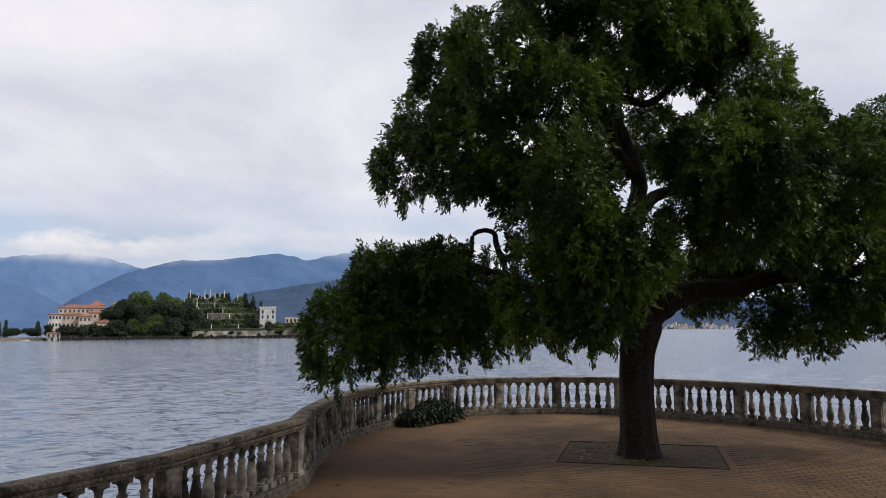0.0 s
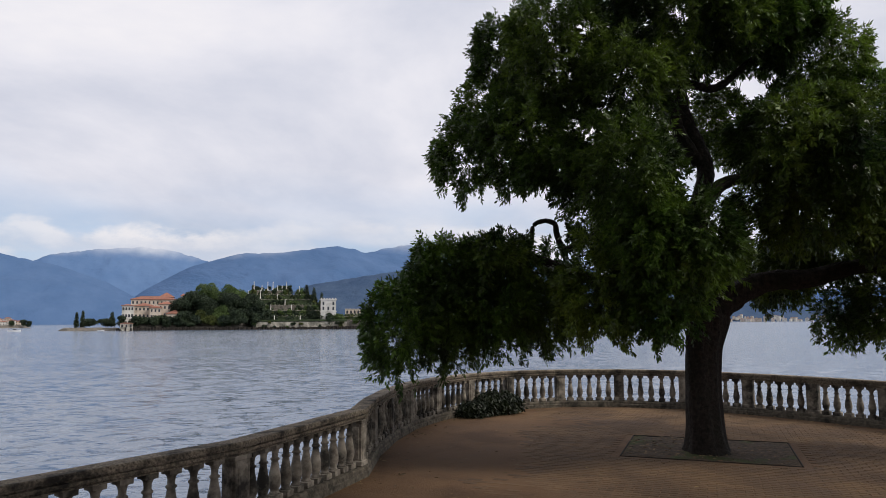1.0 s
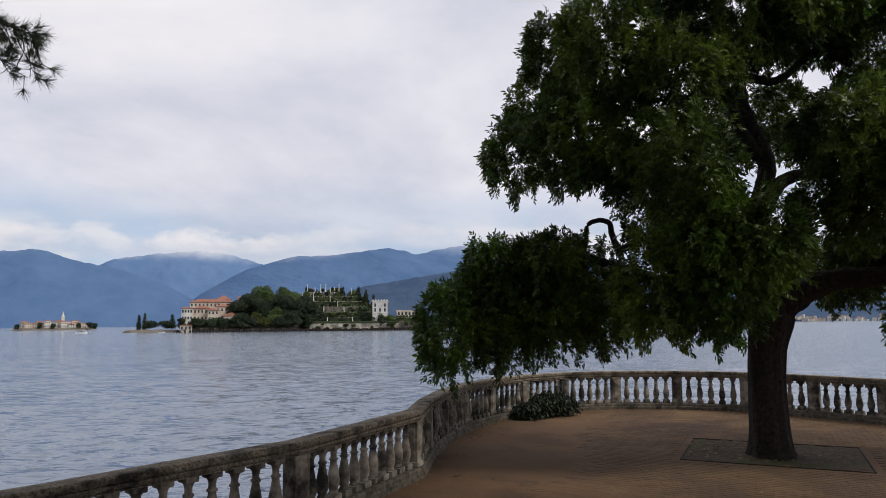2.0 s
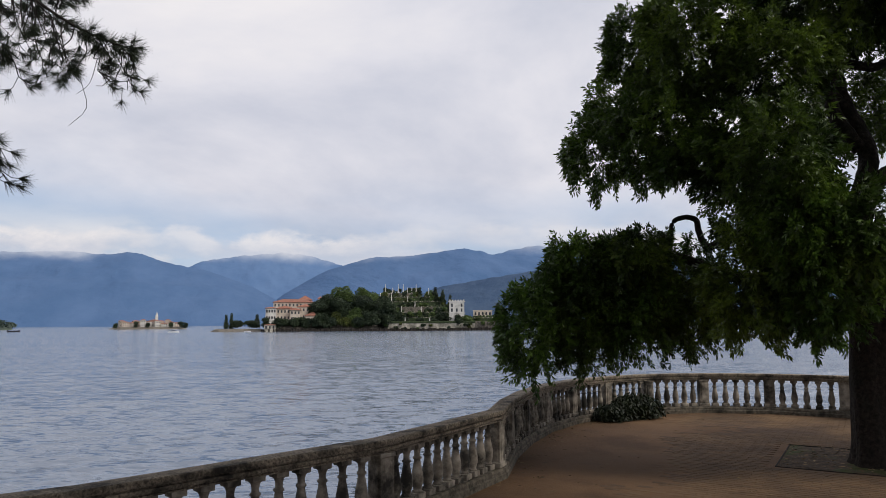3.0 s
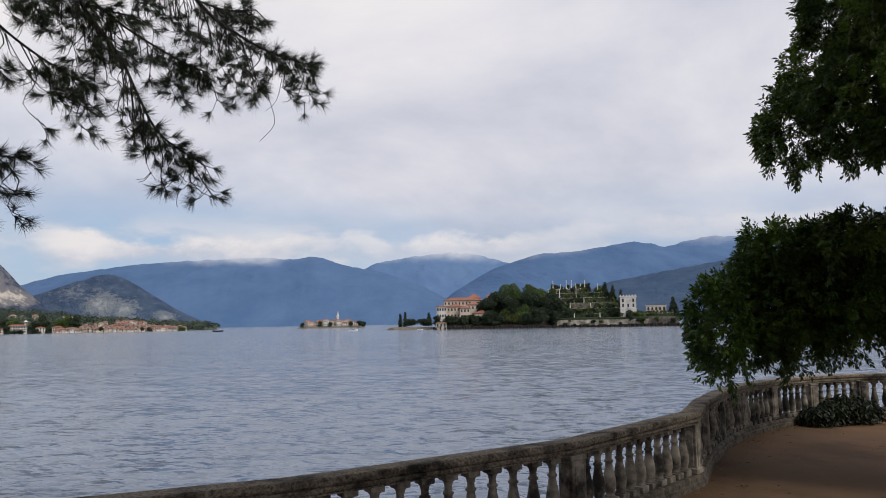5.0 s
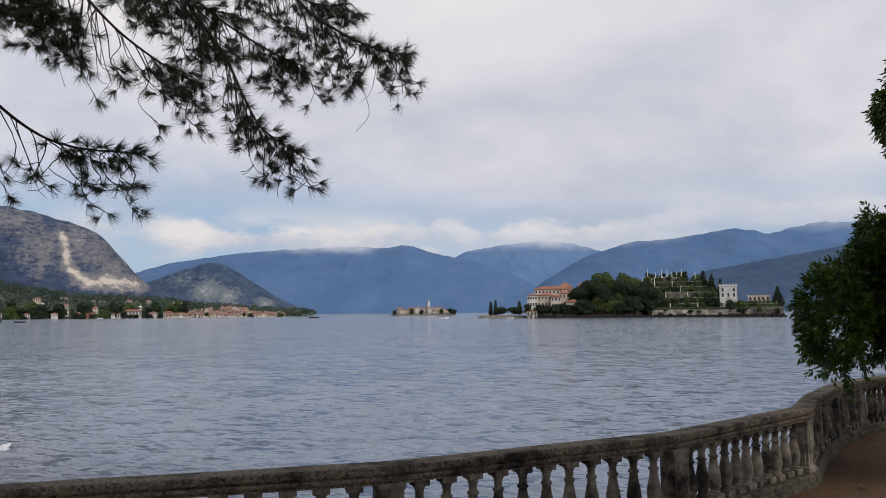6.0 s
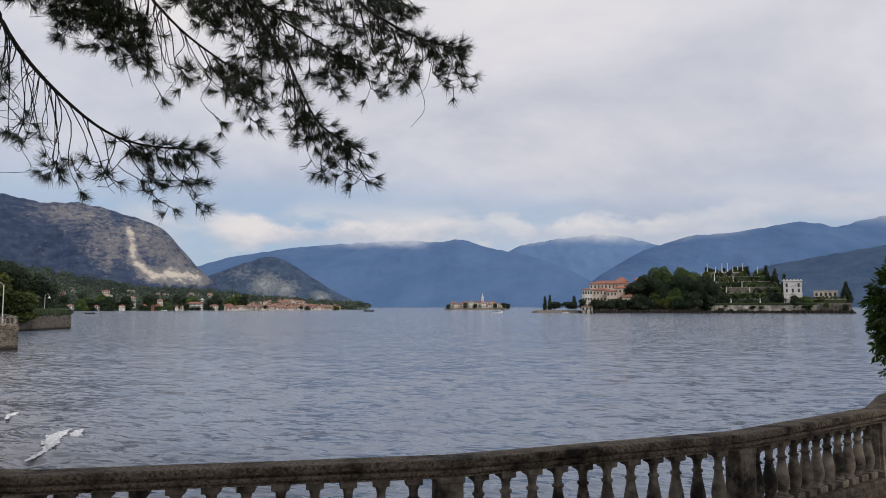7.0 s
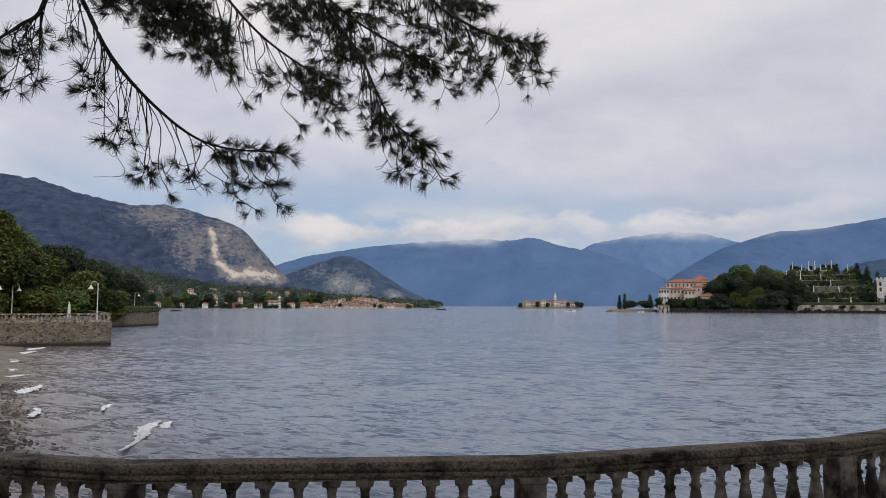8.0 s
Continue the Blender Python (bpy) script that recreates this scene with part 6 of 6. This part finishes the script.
w = nr2.normal(size=(len(P), NEEDLES, 3))
w /= np.linalg.norm(w, axis=2, keepdims=True)
w = w * 0.72 + D[:, None, :] * 0.85
w[:, :, 2] -= 0.08
w /= np.linalg.norm(w, axis=2, keepdims=True)
ln_ = nr2.uniform(0.15, 0.26, (len(P), NEEDLES, 1))
sd_ = np.cross(w, nr2.normal(size=w.shape))
sd_ /= np.linalg.norm(sd_, axis=2, keepdims=True)
b0 = P[:, None, :] - D[:, None, :] * nr2.uniform(0, 0.09, (len(P), NEEDLES, 1))
q = np.stack([b0 - sd_ * 0.0040, b0 + sd_ * 0.0040, b0 + w * ln_ + sd_ * 0.0008, b0 + w * ln_ - sd_ * 0.0008], axis=2).reshape(-1, 3)
tagged(place(quad_mesh("needles", q, np.arange(len(q)).reshape(-1, 4), NEEDLE), "needles", pine), kind="stuff")
# the upper crown, unseen; clumps and boughs added over the terrace to shade it
for x, y, z, w_, h_ in ((-10.5, -2.6, 14.0, 3.2, 1.6), (-7.5, -3.5, 12.0, 3.0, 1.2), (-4.5, -2.5, 11.0, 3.0, 1.1), (-12.5, 1.0, 11.8, 2.6, 1.1), (-8.0, 0.5, 12.4, 2.8, 1.1), (-1.5, -4.0, 10.5, 3.0, 1.2), (-11, -6.0, 12.0, 3.0, 1.3), (0.5, 1.5, 10.8, 3.0, 1.1), (3.5, 2.5, 11.0, 2.8, 1.1), (-3.5, 2.0, 11.2, 2.8, 1.1), (4.5, -2.5, 10.8, 3.0, 1.2), (7.0, 1.0, 11.0, 3.0, 1.2), (1.5, -5.5, 10.5, 3.0, 1.2)):
    v, f = sprays(nr2, (x + 10.5, y + 3.2, z), (w_, w_, h_), 1500, 0.6, 9, 0.22, 0.05, inner=0.4, droop=0.4)
    place(quad_mesh("foliage_clump", v, f, NEEDLE), "foliage_clump", pine)
for e in ((-7.5, -3.5, 12.0), (-4.5, -2.5, 11.0), (-12.5, 1.0, 11.8), (-8.0, 0.5, 12.2), (-1.5, -4.0, 10.5), (-11, -6.0, 12.0), (0.5, 1.5, 10.8), (3.5, 2.5, 11.0), (4.5, -2.5, 10.8), (7.0, 1.0, 11.0)):
    bm = bmesh.new()
    tube(bm, [q_ - PIN for q_ in smooth_path([(-10.5, -2.8, 10.0), ((e[0] - 10.5) / 2, (e[1] - 2.8) / 2, e[2] - 0.3), e], 5)], 0.1, 0.03, 7)
    part("bough", bm, TWIG, pine)


# ---- broad tree added out of view, whose crown shades the near floor ----
shade = thing("unseen_shade_tree", pose(2.5, -4.8, 0), "unseen broad leafy tree added to shade the near floor", "tree")
bm = bmesh.new()
tube(bm, smooth_path([(0, 0, -0.05), (0.1, 0.1, 3.0), (0.0, 0.3, 6.0), (-0.1, 0.8, 9.0)], 6), 0.42, 0.16, 14, 0.08, prng)
part("trunk", bm, BARK, shade, smooth=True)
for x, y, z, w_ in ((-5.0, 12.6, 9.8, 2.0), (-6.5, 9.5, 9.6, 2.6), (-3.5, 10.6, 9.3, 2.6), (-0.5, 11.0, 9.2, 2.6), (2.5, 10.0, 9.6, 2.6), (-5.0, 6.5, 9.4, 2.8), (-1.5, 7.0, 9.2, 2.8), (2.0, 6.5, 9.4, 2.8), (5.0, 7.0, 9.8, 2.8), (-3.0, 3.0, 9.8, 2.8), (1.0, 3.0, 9.6, 2.8), (4.5, 3.0, 9.8, 2.8), (-0.5, -0.5, 10.6, 3.0)):
    v, f = sprays(nr2, (x, y, z), (w_, w_, 1.1), 2000, 0.5, 9, 0.24, 0.11, inner=0.4, droop=0.5)
    place(quad_mesh("foliage_clump", v, f, LEAF), "foliage_clump", shade)
    bm = bmesh.new()
    tube(bm, smooth_path([(0, 0.5, 7.5), (x * 0.5, 0.5 + y * 0.45, 8.6), (x, y, z)], 5), 0.13, 0.03, 7)
    part("limb", bm, BARK, shade)

# ---- pavers of the lookout ----
def inside(x, y, poly):
    hit = False
    for (x0, y0), (x1, y1) in zip(poly, poly[1:] + poly[:1]):
        if (y0 > y) != (y1 > y) and x < (x1 - x0) * (y - y0) / (y1 - y0) + x0:
            hit = not hit
    return hit


POLY = [tuple(Vector(p) + m_ * 0.25) for p, m_ in zip(LINE, MITRE)] + [(8.5, 5.0), (-12, -1.5)]
PL, PB, J = 0.2, 0.1, 0.009
spots = []
for j in range(-56, 60):
    for i in range(-46, 42):
        u, v = (i + 0.5 * (j % 2)) * PL, j * PB
        if abs(u) < PW + 0.16 and abs(v) < PD + 0.10:
            continue
        p = PIT @ Vector((u, v, 0))
        if p.y < 6.3 or not inside(p.x, p.y, POLY):
            continue
        bare = 0.1 + 1.3 * noise.noise((p.x * 0.6, p.y * 0.6, 4)) + 0.12 * (p.y - 8) + prng.gauss(0, 0.2)
        if p.x < bare:
            continue
        sunk = 0.0055 * max(0.0, 1 - (p.x - bare) / 1.3) + 0.005 * max(0.0, noise.noise((p.x * 0.5, p.y * 0.5, 9)))
        spots.append((p.x, p.y, 0.0016 * noise.noise((p.x * 3, p.y * 3, 8)) + prng.uniform(-0.001, 0.001) - sunk))
spots.sort(key=lambda s: math.hypot(s[0] - 2.6, s[1] - 7.4))


def paver_shape(m):
    x, y = PL / 2 - J / 2, PB / 2 - J / 2
    lo = [(-x, -y, -0.03), (x, -y, -0.03), (x, y, -0.03), (-x, y, -0.03)]
    hi = [(-x, -y, -0.003), (x, -y, -0.003), (x, y, -0.003), (-x, y, -0.003)]
    x, y = x - 0.007, y - 0.007
    tp = [(-x, -y, 0.003), (x, -y, 0.003), (x, y, 0.003), (-x, y, 0.003)]
    return [m @ Vector(q) for q in lo + hi + tp], [(0, 1, 5, 4), (1, 2, 6, 5), (2, 3, 7, 6), (3, 0, 4, 7), (4, 5, 9, 8), (5, 6, 10, 9), (6, 7, 11, 10), (7, 4, 8, 11), (8, 9, 10, 11)]


v, f = paver_shape(Matrix.Identity(4))
PAVE = link_mesh("paver", v, f, PAVER_ONE)
turn = Matrix.Rotation(radians(-16.0), 4, "Z")
for s in spots[:300]:
    place(PAVE, "paver", floor, Matrix.Translation(s) @ turn)
verts, faces = [], []
for s in spots[300:]:
    v, f = paver_shape(Matrix.Translation(s) @ turn)
    k = len(verts)
    verts += v
    faces += [tuple(k + a for a in q) for q in f]
tagged(place(link_mesh("pavers", verts, faces, PAVER), "pavers", floor), kind="stuff")

# fallen leaves and crumbs of soil on the floor, thickest along the plinth and round the pit
lv = random.Random(17)
verts, faces = [], []
for k in range(900):
    if k > 640:
        q = PIT @ Vector((max(-1.1, min(1.1, lv.gauss(-0.5, 0.5))), lv.uniform(-0.9, 0.9), 0))
        p = Vector((q.x, q.y))
        if (p - Vector((2.99, 11.0))).length < 0.4:
            continue
    elif k % 3:
        i = lv.randrange(4, len(LINE) - 2)
        p = Vector(LINE[i]).lerp(Vector(LINE[i + 1]), lv.random()) + MITRE[i] * (0.06 + abs(lv.gauss(0, 0.35)))
    else:
        p = Vector((lv.uniform(-1.2, 6.5), lv.uniform(7.5, 15.5)))
        if not inside(p.x, p.y, POLY):
            continue
    a, s_ = lv.uniform(0, 6.28), lv.uniform(0.02, 0.05)
    c, d = math.cos(a) * s_, math.sin(a) * s_
    z = (0.02 if k > 640 else 0.006) + lv.uniform(0, 0.01)
    n = len(verts)
    verts += [(p.x - c, p.y - d, z), (p.x + d * 0.45, p.y - c * 0.45, z + lv.uniform(0, 0.012)), (p.x + c, p.y + d, z + lv.uniform(0, 0.008)), (p.x - d * 0.45, p.y + c * 0.45, z + lv.uniform(0, 0.012))]
    faces.append((n, n + 1, n + 2, n + 3))
tagged(place(link_mesh("leaf_litter", verts, faces, LITTER), "leaf_litter"), "dry brown leaves scattered on the terrace floor", "leaves", kind="stuff")
